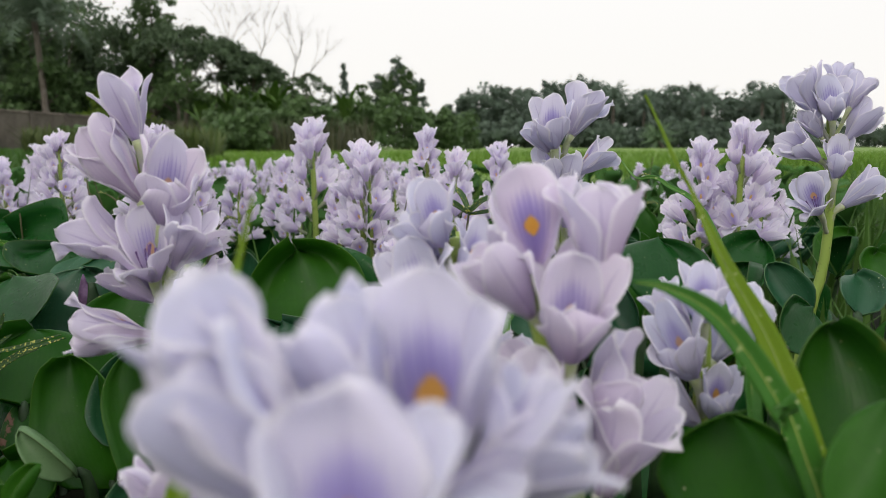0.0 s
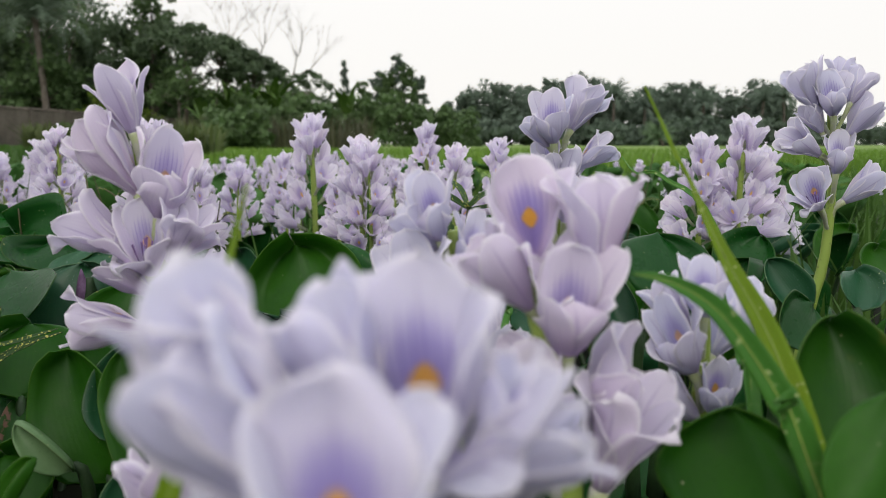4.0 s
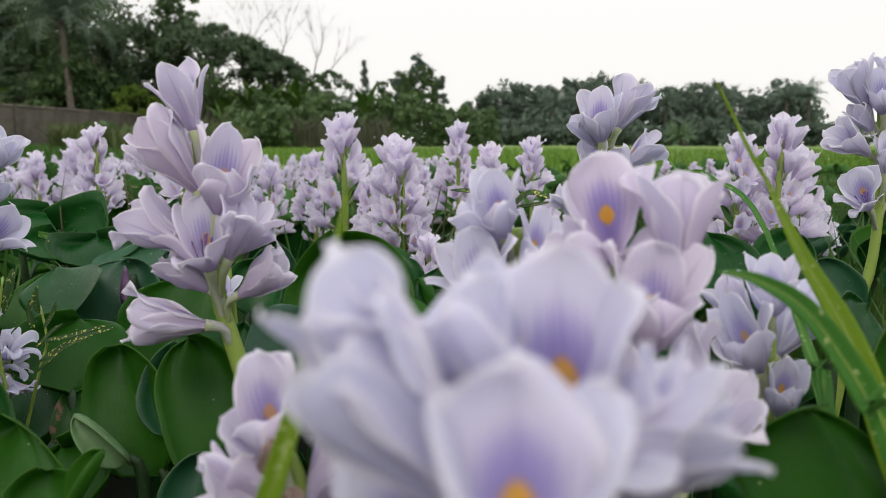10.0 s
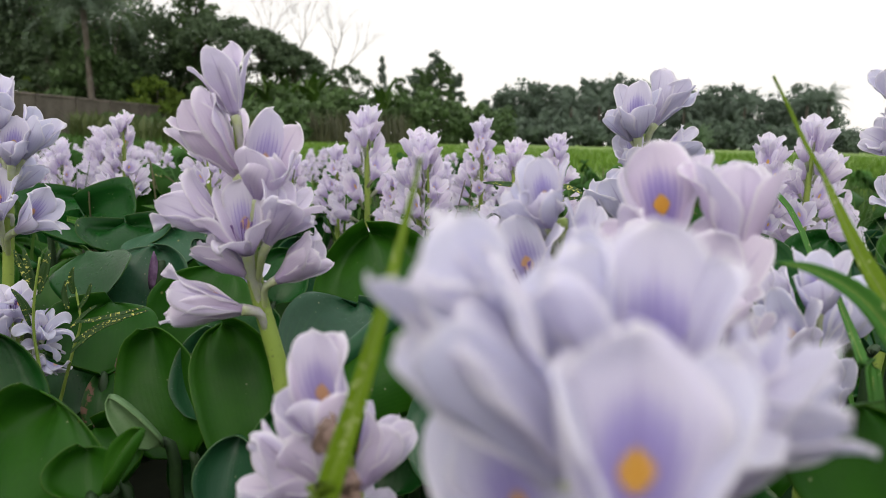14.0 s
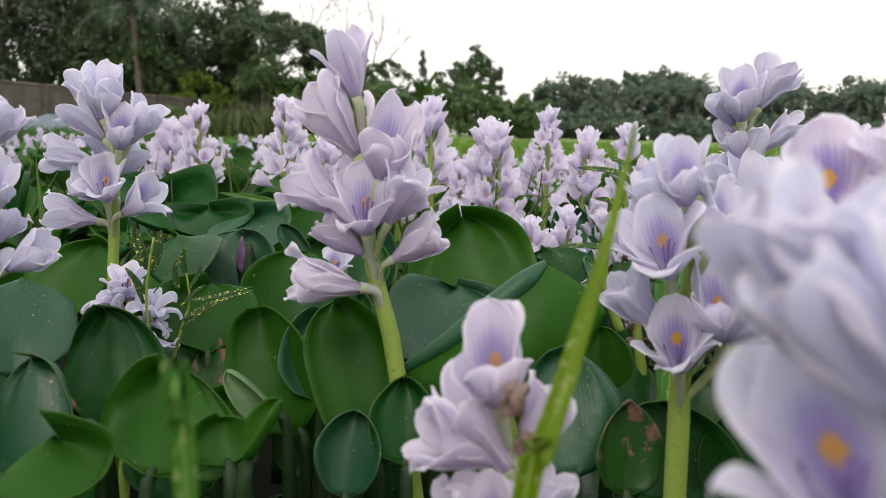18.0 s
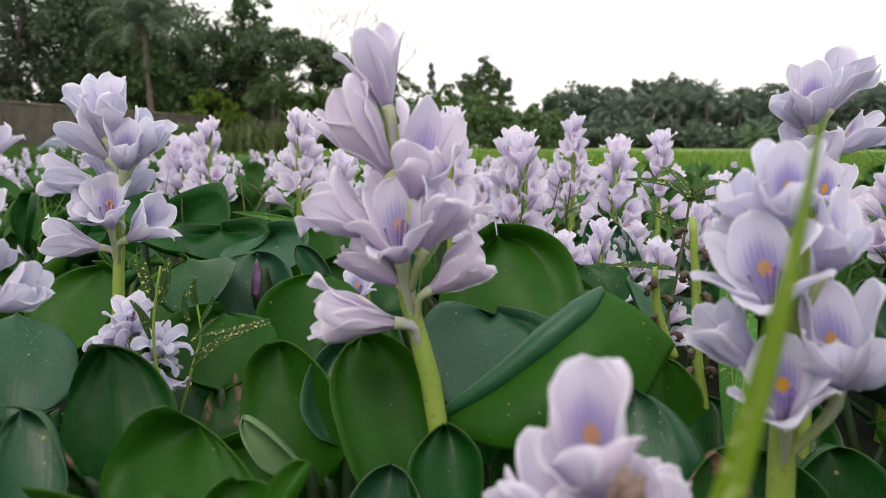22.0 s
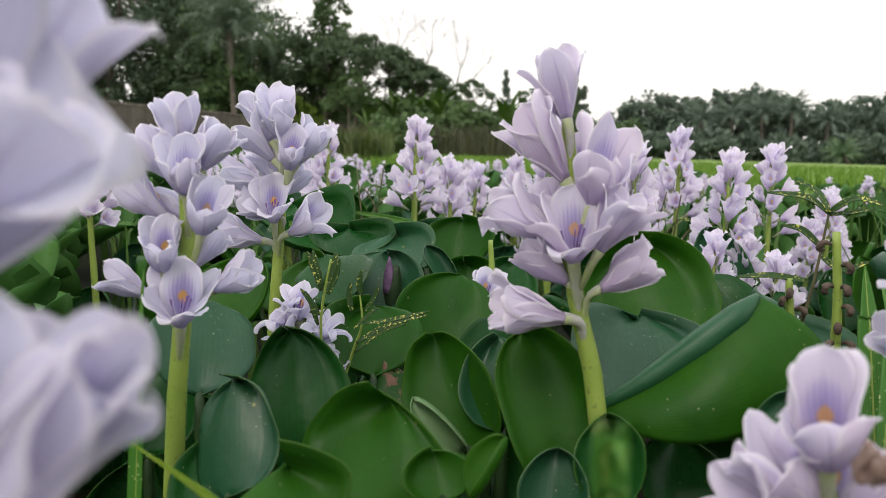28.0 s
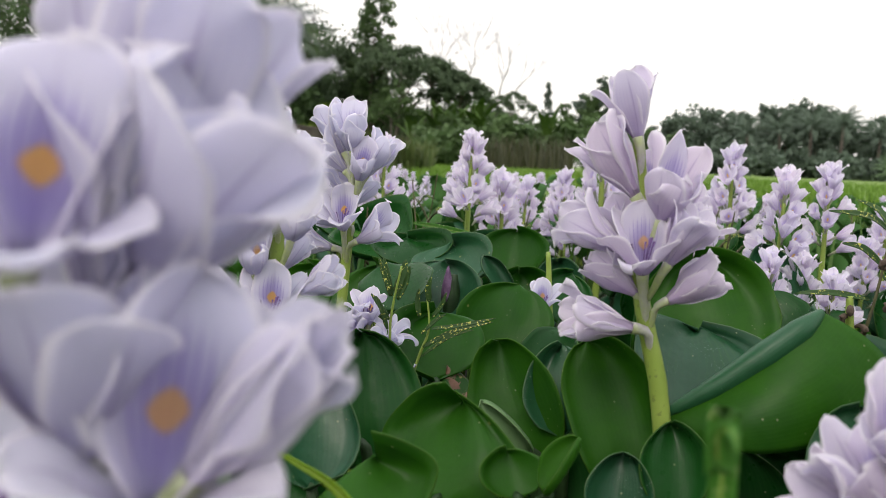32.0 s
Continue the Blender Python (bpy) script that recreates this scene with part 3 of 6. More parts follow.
def leaf_blade(name, L, W, cup, bend, wave, seed, material, rows=14, cols=14, roll=0.0):
    rnd = random.Random(seed)
    ph, ph2 = rnd.uniform(0, 6), rnd.uniform(0, 6)
    skew = rnd.uniform(-0.12, 0.12)
    c0 = rnd.uniform(0.38, 0.52)
    tipped = rnd.uniform(0.52, 0.80)
    lips, ripple, hook = (rnd.uniform(-0.08, 0.22), rnd.uniform(-0.08, 0.22)), rnd.uniform(0.0, 0.03), rnd.uniform(-0.05, 0.04)
    roll = roll or rnd.uniform(-0.32, 0.32)

    def f(u, v):
        x = 2 * u - 1
        prof = math.sin(0.5 * math.pi * v / c0) ** 0.42 if v < c0 else max(0.0, 1 - ((v - c0) / (1 - c0)) ** 2.1) ** tipped
        prof *= 1 + 0.045 * math.sin(6.5 * v + (ph if x > 0 else ph2)) + 0.012 * math.sin(15 * v + (ph2 if x > 0 else ph))
        half = 0.5 * W * max(prof, 0.012)
        # the two sides curl up (or, with roll, one side folds over)
        ang = abs(cup) * abs(x) + (roll * max(0.0, x) ** 1.5 * 2.2 if roll > 0 else -roll * max(0.0, -x) ** 1.5 * 2.2)
        xx = half * math.copysign(math.sin(min(ang, 2.8)) / max(ang, 1e-3) * abs(x), x) if ang > 1e-3 else half * x
        zz = half * abs(x) * (1 - math.cos(min(ang, 2.8))) / max(ang, 1e-3) if ang > 1e-3 else 0.0
        zz *= -1 if cup < 0 else 1
        edge = max(0.0, abs(x) - 0.62) / 0.38
        y = L * v
        z = zz + bend * L * (v * v - v * 0.35) + wave * W * (math.sin(5 * v + ph) * 0.6 * x + math.sin(3.1 * x + ph2) * v * 0.5)
        z += lips[x > 0] * W * edge * edge * (0.4 + v) + ripple * W * math.sin(9 * v + (ph if x > 0 else ph2)) * edge
        z += 0.035 * W * math.sin(4.6 * x + ph) * v - 0.010 * W * math.exp(-(x / 0.12) ** 2) * (1 - v) - hook * L * max(0.0, (v - 0.72) / 0.28) ** 2
        return (xx + skew * W * v * v, y, z)
    return thick_sheet(name, rows, cols, f, 0.0007, material, 0.55)


LEAF_COUNT = [0]
LEAF_LABELS = {"leaf_scarred": "bright green leaf with insect holes and yellow scars", "leaf_green": "bright green glossy rounded water hyacinth leaf", "leaf_deep_and_shaded": "deep green glossy rounded water hyacinth leaf",
               "leaf_blue_green": "blue-green waxy rounded water hyacinth leaf, sides curled up",
               "leaf_worn": "dark green leaf with brown withered patches and yellow scars", "leaf_pale": "small pale green leaf with a curled edge"}


def leaf(base, tip, face, W, material=LEAF, cup=0.5, bend=-0.10, wave=0.05, roll=0.0, label="", stalk=True):
    """A leaf from the top of its stalk to its tip; face: the way its upper side looks."""
    LEAF_COUNT[0] += 1
    b, p = Vector(base), Vector(tip)
    y = (p - b).normalized()
    z = Vector(face)
    z = (z - y * z.dot(y)).normalized()
    x = y.cross(z)
    root = thing("water_hyacinth_leaf", (b.x, b.y, max(0.0, b.z - 0.09)), label or LEAF_LABELS[material.name], "leaf", "water hyacinth leaves")
    o = b - root.location
    m = Matrix.Translation(o) @ Matrix((x, y, z)).transposed().to_4x4()
    part("blade", leaf_blade("blade", (p - b).length, W, cup, bend, wave, LEAF_COUNT[0], material, roll=roll), root, "", m)
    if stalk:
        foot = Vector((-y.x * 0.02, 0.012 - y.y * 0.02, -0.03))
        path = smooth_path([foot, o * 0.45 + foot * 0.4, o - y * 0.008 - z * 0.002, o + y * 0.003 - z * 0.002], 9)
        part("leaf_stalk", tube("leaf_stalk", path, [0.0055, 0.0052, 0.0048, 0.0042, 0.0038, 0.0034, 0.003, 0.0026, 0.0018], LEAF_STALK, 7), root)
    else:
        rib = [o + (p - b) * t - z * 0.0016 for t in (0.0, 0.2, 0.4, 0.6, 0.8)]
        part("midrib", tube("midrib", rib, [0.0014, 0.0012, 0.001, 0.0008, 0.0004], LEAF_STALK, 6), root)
    return root


def rolled_leaf(path, low, radii):
    """A large leaf: one side rolled over into a tapering quill along path, the rest hanging from it down to low."""
    base = Vector(path[0])
    root = thing("water_hyacinth_leaf", base, "large leaf, bright green below, its blue-green side rolled over", "leaf", "water hyacinth leaves")
    pts = [p - base for p in smooth_path(path, 22)]
    k = len(radii) - 1

    def f(u, v):
        i = min(int(v * 21), 20)
        c = pts[i] + (pts[i + 1] - pts[i]) * (v * 21 - i)
        y = (pts[i + 1] - pts[i]).normalized()
        x = y.cross(Vector((0, -0.8, 0.6))).normalized()
        z = x.cross(y)
        j = min(int(v * k), k - 1)
        r = radii[j] + (radii[j + 1] - radii[j]) * (v * k - j)
        a = -0.6 + 5.6 * u
        r *= 1.12 - 0.25 * u + 0.03 * math.sin(9 * v + 4 * u)
        return tuple(c + x * (r * math.cos(a)) + z * (r * math.sin(a)))
    part("rolled_side", thick_sheet("rolled_side", 24, 16, f, 0.0006, LEAF_BLUE), root, "blue-green rolled side")
    hem = [p - base for p in smooth_path(low, 22)]

    def g(u, v):
        i = min(int(v * 21), 20)
        a = pts[i] + (pts[i + 1] - pts[i]) * (v * 21 - i)
        b = hem[i] + (hem[i + 1] - hem[i]) * (v * 21 - i)
        out = Vector((0.05, -0.9, 0.1)) * (0.16 * (b - a).length * math.sin(math.pi * u))
        tip = Vector((0.35, 0, 0.5)) * (0.10 * (b - a).length * math.sin(math.pi * u) * v ** 6)
        ripple = Vector((0, 0.0012, 0)) * math.sin(7 * v + 3 * u)
        return tuple(a + (b - a) * u + out + tip + ripple)
    part("blade", thick_sheet("blade", 24, 14, g, 0.0006, LEAF), root)
    return root


def grass_blade(path, W, material, label, face=(0, -1, 0.2), fold=0.35):
    """A long grass leaf along a curve, widest a third of the way up, keeled in the middle."""
    pts = smooth_path(path, 26)
    base = pts[0].copy()

    def f(u, v):
        k = min(int(v * 25), 24)
        q = pts[k].lerp(pts[k + 1], v * 25 - k) - base
        d = (pts[k + 1] - pts[k]).normalized()
        side = d.cross(Vector(face))
        side.normalize()
        n = side.cross(d)
        x = 2 * u - 1
        half = 0.5 * W * (min(1.0, 0.55 + v * 1.6) if v < 0.3 else max(0.02, 1 - ((v - 0.3) / 0.7) ** 1.4))
        return tuple(q + side * (x * half) + n * (abs(x) * half * fold + 0.0004 * math.sin(9 * x)))
    root = thing("grass_blade", base, label, "grass")
    part("blade", thick_sheet("blade", 25, 6, f, 0.0004, material), root)
    if W > 0.003:
        rib = [Vector(f(0.5, v)) for v in np.linspace(0.0, 0.97, 20)]
        part("midrib", tube("midrib", rib, [W * (0.055 - 0.04 * i / 19) for i in range(20)], STEM, 5), root, "pale midrib")
    return root


def narrow_leaf(name, path, W, material, parent, label=""):
    """A small pointed leaf along a curve, as a part."""
    pts = smooth_path(path, 11)

    def f(u, v):
        k = min(int(v * 10), 9)
        q = pts[k].lerp(pts[k + 1], v * 10 - k)
        d = (pts[k + 1] - pts[k]).normalized()
        side = d.cross(Vector((0, -0.8, 0.6))).normalized()
        n = side.cross(d)
        x = 2 * u - 1
        half = 0.5 * W * (0.12 + 0.88 * math.sin(math.pi * min(1.0, 0.04 + 0.96 * v) ** 0.8) ** 0.8)
        return tuple(q + side * (x * half) + n * abs(x) * half * 0.4)
    return part(name, thick_sheet(name, 10, 4, f, 0.0004, material), parent, label)


def weed(base, stems, leaves, label, r=0.0012, stem_material=None):
    """A thin weed: stems and narrow leaves, each along its curve."""
    b = Vector(base)
    root = thing("weed", b, label, "weed", "weeds among the leaves")
    for path in stems:
        pts = [p - b for p in smooth_path(path, 12)]
        part("stem", tube("stem", pts, [r * (1.2 - 0.6 * i / 11) for i in range(12)], stem_material or STEM_DARK, 6), root)
    for W, path in leaves:
        narrow_leaf("leaf", [Vector(p) - b for p in path], W, SPECKLED, root, "dark narrow leaf with yellow specks")
    return root


def flower_bud(foot, top):
    """A closed bud in a green sheath, its violet tip showing."""
    f0, t0 = Vector(foot), Vector(top)
    root = thing("flower_bud", f0, "closed violet flower bud in a pointed green sheath", "bud")
    d = t0 - f0
    h = 0.058
    up = d.normalized()
    path = smooth_path([Vector((0, 0, 0)), d * 0.4 + Vector((0.004, 0, 0)), d - up * h], 9)
    part("stalk", tube("stalk", path, [0.0042] * 8 + [0.0048], STEM, 8), root)
    a = d - up * h
    rows = 9
    part("sheath", tube("sheath", [a + up * h * 0.86 * i / rows + Vector((0.003, 0, 0)) * (i / rows) for i in range(rows + 1)], [0.0048, 0.0060, 0.0072, 0.0080, 0.0083, 0.0080, 0.0072, 0.0060, 0.0044, 0.0030], LEAF_STALK, 10), root, "green pointed sheath")
    part("bud_tip", tube("bud_tip", [a + up * h * (0.45 + 0.55 * i / 7) + Vector((-0.002, -0.003, 0)) for i in range(8)], [0.0048, 0.0052, 0.0052, 0.0048, 0.0042, 0.0032, 0.0020, 0.0005], BUD, 9), root, "folded violet petals")
    return root


def seed_stalk(path, label, withered):
    """A spent spike: a pale stalk with small brown withered flowers curled on it."""
    pts = smooth_path(path, 12)
    b = pts[0].copy()
    root = thing("spent_flower_spike", b, label, "seed stalk")
    part("stalk", tube("stalk", [p - b for p in pts], [0.0036 - 0.0014 * i / 11 for i in range(12)], STEM, 9), root)
    rnd = random.Random(8)
    for k in range(withered):
        q = pts[3 + k * 8 // withered] - b
        a = k * 2.2 + rnd.uniform(-0.3, 0.3)
        o = Vector((math.cos(a), -abs(math.sin(a)) * 0.8, 0.15))
        s = q + o * 0.003
        curl = [s, s + o * 0.003 + Vector((0, 0, 0.001)), s + o * 0.006 - Vector((0, 0, 0.001)), s + o * 0.006 - Vector((0, 0, 0.004)), s + o * 0.003 - Vector((0, 0, 0.004))]
        part("withered_floret", tube("withered_floret", smooth_path(curl, 9), [0.0008, 0.0012, 0.0016, 0.0021, 0.0024, 0.0023, 0.0018, 0.0012, 0.0005], WITHERED, 6), root, "brown withered curled flower")
    return root


def crumpled_petals(at, r, label, seed):
    """A lump of withered petals, folded on itself."""
    rnd = random.Random(seed)
    root = thing("withered_flower", at, label, "flower")
    for k in range(4):
        ph = rnd.uniform(0, 6)

        def f(u, v, ph=ph, k=k):
            x, y = 2 * u - 1, v
            return (r * (0.7 * x * math.sin(1.2 * y + 0.5) + 0.25 * math.sin(5 * y + ph)), r * (0.35 * math.sin(4 * x + ph) + 0.1 * k - 0.2), r * (1.5 * y - 0.4 + 0.2 * math.sin(6 * x + ph) * y))
        part("petal", thick_sheet("withered_petal", 8, 8, f, 0.0004, WILT), root, "", Matrix.Rotation(rnd.uniform(0, 3), 4, "Z"))
    return root


# ---- the ground, the field and the far things ----
MUD = plain("dark_water_and_mud", (0.008, 0.011, 0.006, 1), (0.020, 0.022, 0.012, 1), 3.0, 0.8, 0.0, 0.2, 0.004, 18.0, 0.08)
FIELD = plain("rice_field_green", (0.105, 0.190, 0.022, 1), (0.150, 0.240, 0.032, 1), 0.5, 0.8, 0.0, 0.6, 0.03, 9.0)
RICE = foliage("rice_blades", (0.095, 0.200, 0.020, 1), (0.165, 0.270, 0.035, 1), 0.35)
BANK = foliage("bank_grass", (0.040, 0.105, 0.018, 1), (0.085, 0.170, 0.030, 1), 0.3)
# dark and middle crowns: some distance haze is mixed into their colours
CROWN_DARK = foliage("crown_dark", (0.062, 0.100, 0.050, 1), (0.110, 0.160, 0.082, 1))
CROWN_MID = foliage("crown_mid", (0.068, 0.122, 0.042, 1), (0.118, 0.188, 0.070, 1))
# far crowns: paler and bluer, more of the haze painted into the colour
CROWN_HAZED = foliage("crown_far_hazed", (0.105, 0.150, 0.110, 1), (0.150, 0.200, 0.142, 1))
CROWN_LIGHT = foliage("crown_light", (0.110, 0.190, 0.025, 1), (0.200, 0.290, 0.045, 1), 0.35)
BARK = plain("bark_grey", (0.085, 0.070, 0.055, 1), (0.17, 0.15, 0.125, 1), 4.0, 0.9, 0.0, 0.6, 0.02)
CONCRETE = plain("wall_concrete", (0.055, 0.048, 0.038, 1), (0.17, 0.145, 0.118, 1), 0.7, 0.9, 0.0, 0.4, 0.01, 14.0)
TARP = plain("tarp_blue_grey", (0.10, 0.125, 0.16, 1), (0.16, 0.19, 0.23, 1), 2.0, 0.5)


def flat(name, x0, y0, x1, y1, z, material, label, category, nx=2, ny=2, rough=0.0):
    rnd = random.Random(3)
    v, f = [], []
    for j in range(ny + 1):
        for i in range(nx + 1):
            v.append((x0 + (x1 - x0) * i / nx, y0 + (y1 - y0) * j / ny, z + rnd.uniform(-rough, rough)))
    for j in range(ny):
        for i in range(nx):
            a = j * (nx + 1) + i
            f.append((a, a + 1, a + nx + 2, a + nx + 1))
    return tagged(new(name, mesh_of(name, v, f, None, material)), label, category, "", "structure")


flat("ground", -1500, -1500, 1500, 2600, 0.0, MUD, "dark wet ground under the floating plants", "ground")


def slab(name, corners, z0, z1, material, label, category):
    n = len(corners)
    v = [(x, y, z0) for x, y in corners] + [(x, y, z1) for x, y in corners]
    f = [tuple(range(n, 2 * n))] + [(i, (i + 1) % n, n + (i + 1) % n, n + i) for i in range(n)]
    return tagged(new(name, mesh_of(name, v, f, None, material, False)), label, category, "", "structure")


slab("rice_field", [(-4, 4.6), (0.4, 4.0), (4, 3.4), (12, 3.0), (260, 30), (420, 420), (-40, 420), (-12, 60), (-7, 16)], 0.004, 0.13, FIELD, "bright green young rice field reaching to the trees", "field")
slab("grassy_bank", [(-4.05, 4.6), (-7.05, 16), (-12.05, 60), (-60, 60), (-60, 3.0), (-9, 3.2)], 0.004, 0.10, plain("bank_soil", (0.045, 0.085, 0.02, 1), (0.08, 0.12, 0.03, 1), 0.8, 0.9), "low green grassy bank before the wall", "bank")


def blades_stuff(name, n, where, h, w, z, material, label, seed):
    """Many narrow, bent blades in one mesh."""
    rs = np.random.RandomState(seed)
    xy = where(rs, n)
    n = len(xy)
    hh = h * rs.uniform(0.55, 1.15, n)
    ang, lean = rs.uniform(0, 2 * np.pi, n), rs.uniform(0.1, 0.55, n)
    side = np.stack([np.cos(ang), np.sin(ang), np.zeros(n)], 1)
    out = np.stack([-np.sin(ang), np.cos(ang), np.zeros(n)], 1)
    base = np.column_stack([xy, np.full(n, z)])
    up = np.array([0, 0, 1.0])
    ww = (w * rs.uniform(0.6, 1.2, n))[:, None]
    mid = base + up * (hh * 0.6)[:, None] + out * (hh * lean * 0.3)[:, None]
    tip = base + up * (hh * (1 - 0.3 * lean))[:, None] + out * (hh * lean)[:, None]
    v = np.stack([base - side * ww, base + side * ww, mid - side * ww * 0.9, mid + side * ww * 0.9, tip], 1).reshape(-1, 3)
    k = np.arange(n) * 5
    f = [(a, a + 1, a + 3, a + 2) for a in k.tolist()] + [(a + 2, a + 3, a + 4) for a in k.tolist()]
    return tagged(new(name, mesh_of(name, v, f, None, material)), label, name.replace("_", " "), "", "stuff")


def in_field(rs, n):
    y = 3.6 + 20 * rs.uniform(0, 1, n) ** 2.2
    x = rs.uniform(-0.5, 1.1, n) * (2 + 0.75 * y)
    keep = (y > 4.6 - 0.2 * x) & (x > -3.5 - 0.3 * (y - 4))
    return np.stack([x, y], 1)[keep]


def on_bank(rs, n):
    y = 3.4 + 26 * rs.uniform(0, 1, n) ** 1.6
    x = -rs.uniform(0.30, 1.25, n) * y - 1.2
    return np.stack([x, y], 1)


def among_plants(rs, n):
    y = 0.75 + 3.4 * rs.uniform(0, 1, n) ** 0.9
    x = rs.uniform(-1.0, 0.75, n) * (0.15 + 0.8 * y)
    keep = rs.uniform(0, 1, n) < np.where(x > 0.22 * y, 1.0, 0.35)
    return np.stack([x, y], 1)[keep]


blades_stuff("rice_plants", 26000, in_field, 0.13, 0.006, 0.12, RICE, "bright green young rice blades standing close together", 1)
blades_stuff("bank_grass", 16000, on_bank, 0.22, 0.014, 0.08, BANK, "rough green grass and weeds on the bank", 2)
def before_grove(rs, n):
    y = rs.uniform(27, 37, n)
    return np.stack([y * rs.uniform(-0.42, -0.10, n), y], 1)


def before_wall(rs, n):
    y = rs.uniform(9, 14, n)
    x = y * rs.uniform(-0.56, -0.29, n) - 0.2
    keep = np.sin(3.1 * x + 1.3 * y) + np.sin(5.3 * x - 2.2 * y) + rs.uniform(-1.2, 1.2, n) > -0.3
    return np.stack([x, y], 1)[keep]


BANK_WEED = foliage("bank_weeds", (0.050, 0.085, 0.024, 1), (0.125, 0.150, 0.050, 1), 0.3)
blades_stuff("bank_weeds", 5200, before_wall, 0.56, 0.024, 0.05, BANK_WEED, "tall olive-green weeds on the bank before the wall", 7)
blades_stuff("dry_reeds", 1900, before_grove, 1.5, 0.03, 0.06, REED, "grey-brown dry reeds and stalks before the grove", 6)
blades_stuff("weed_grass", 5200, among_plants, 0.26, 0.0035, 0.0, BANK, "thin green weed grass between the floating plants", 4)


# ---- trees ----
def leaf_cloud(rs, centres, radii, per, size, droop=0.3, long=1.6):
    """Small leaves scattered through clumps, as vertices and faces."""
    c = np.repeat(centres, per, axis=0)
    r = np.repeat(radii, per)[:, None]
    n = len(c)
    d = rs.normal(size=(n, 3))
    d /= np.linalg.norm(d, axis=1, keepdims=True)
    p = c + d * r * rs.uniform(0.35, 1.05, (n, 1)) * np.array([1, 1, 0.75])
    a = rs.normal(size=(n, 3))
    a[:, 2] -= droop
    a /= np.linalg.norm(a, axis=1, keepdims=True)
    b = np.cross(a, rs.normal(size=(n, 3)))
    b /= np.maximum(np.linalg.norm(b, axis=1, keepdims=True), 1e-6)
    s = size * rs.uniform(0.5, 1.2, (n, 1))
    v = np.stack([p - a * s * long * 0.5, p + b * s * 0.5, p + a * s * long * 0.5, p - b * s * 0.5], 1).reshape(-1, 3)
    k = np.arange(n) * 4
    return v, [(i, i + 1, i + 2, i + 3) for i in k.tolist()]


def tree(x, y, h, width, material, label, seed, clear=0.3, clumps=60, per=60, size=0.22, shape="round", trunk=0.16):
    rs = np.random.RandomState(seed)
    rnd = random.Random(seed)
    root = thing("tree", (x, y, 0.0), label, "tree", "trees round the field")
    lean = Vector((rnd.uniform(-0.06, 0.06) * h, rnd.uniform(-0.05, 0.05) * h, 0))
    path = [lean * s * s + Vector((0.02 * h * math.sin(5 * s + seed), 0, h * 0.82 * s)) for s in (0, 0.15, 0.35, 0.55, 0.75, 1.0)]
    v, f = tube_arrays(path, [trunk * h / 8 * q for q in (1.25, 1.0, 0.85, 0.65, 0.45, 0.15)], 8)
    v, f = list(v), list(f)
    ends = []
    for k in range(9):
        s = rnd.uniform(clear, 0.85)
        i = min(int(s * 5), 4)
        st = path[i].lerp(path[i + 1], s * 5 - i)
        a = k * 2.4 + rnd.uniform(-0.4, 0.4)
        reach = width * 0.5 * rnd.uniform(0.5, 0.95) * (1 if shape != "cone" else 1 - 0.8 * s)
        e = st + Vector((math.cos(a) * reach, math.sin(a) * reach, rnd.uniform(0.05, 0.35) * reach + (0.1 * h if shape == "flat" else 0)))
        m = st.lerp(e, 0.5) + Vector((0, 0, 0.06 * h))
        vv, ff = tube_arrays([st, m, e], [trunk * h / 8 * 0.38, trunk * h / 8 * 0.25, trunk * h / 8 * 0.08], 5)
        f += [tuple(i2 + len(v) for i2 in q) for q in ff]
        v += vv
        ends.append(e)
    part("trunk", mesh_of("trunk", v, f, None, BARK), root)
    cs = []
    for k in range(clumps):
        if shape == "cone":
            s = clear + (1 - clear) * rs.uniform(0, 1) ** 0.8
            rad = width * 0.5 * (1.02 - s) / (1 - clear) * rs.uniform(0.3, 1)
            a = rs.uniform(0, 6.3)
            cs.append((math.cos(a) * rad + lean.x * s, math.sin(a) * rad + lean.y * s, h * s))
        elif shape == "flat":
            a, rad = rs.uniform(0, 6.3), width * 0.5 * math.sqrt(rs.uniform(0, 1))
            cs.append((math.cos(a) * rad + lean.x, math.sin(a) * rad, h * (0.95 - 0.20 * (2 * rad / width) ** 2 - 0.09 * rs.uniform(0, 1))))
        elif shape == "tier":
            lv = k % 9 / 8
            a, rad = rs.uniform(0, 6.3), width * 0.5 * (1 - 0.6 * lv) * math.sqrt(rs.uniform(0.05, 1))
            cs.append((math.cos(a) * rad, math.sin(a) * rad, h * (clear + (0.98 - clear) * lv) + rs.normal() * 0.035 * h - 0.16 * rad))
        else:
            if k < len(ends) * 3:
                e = ends[k % len(ends)]
                cs.append((e.x + rs.normal() * 0.09 * width, e.y + rs.normal() * 0.09 * width, e.z + rs.normal() * 0.05 * h))
            else:
                d = rs.normal(size=3)
                d /= np.linalg.norm(d)
                q = rs.uniform(0.35, 1.0) ** 0.6
                cz = h * (clear + 1) / 2
                cs.append((d[0] * q * width * 0.5 + lean.x, d[1] * q * width * 0.5 + lean.y, cz + d[2] * q * h * (1 - clear) * 0.5))
    rad = np.full(len(cs), 0.11 * width + 0.03 * h) * rs.uniform(0.6, 1.3, len(cs))
    if shape == "cone":
        rad = 0.07 * width + 0.16 * width * (1 - np.array(cs)[:, 2] / h) * rs.uniform(0.5, 1.4, len(cs))
    if shape in ("flat", "tier"):
        rad = np.full(len(cs), 0.075 * width + 0.018 * h) * rs.uniform(0.6, 1.3, len(cs))
    v, f = leaf_cloud(rs, np.array(cs), rad, per, size)
    part("crown", mesh_of("crown", v, f, None, material, False), root)
    return root


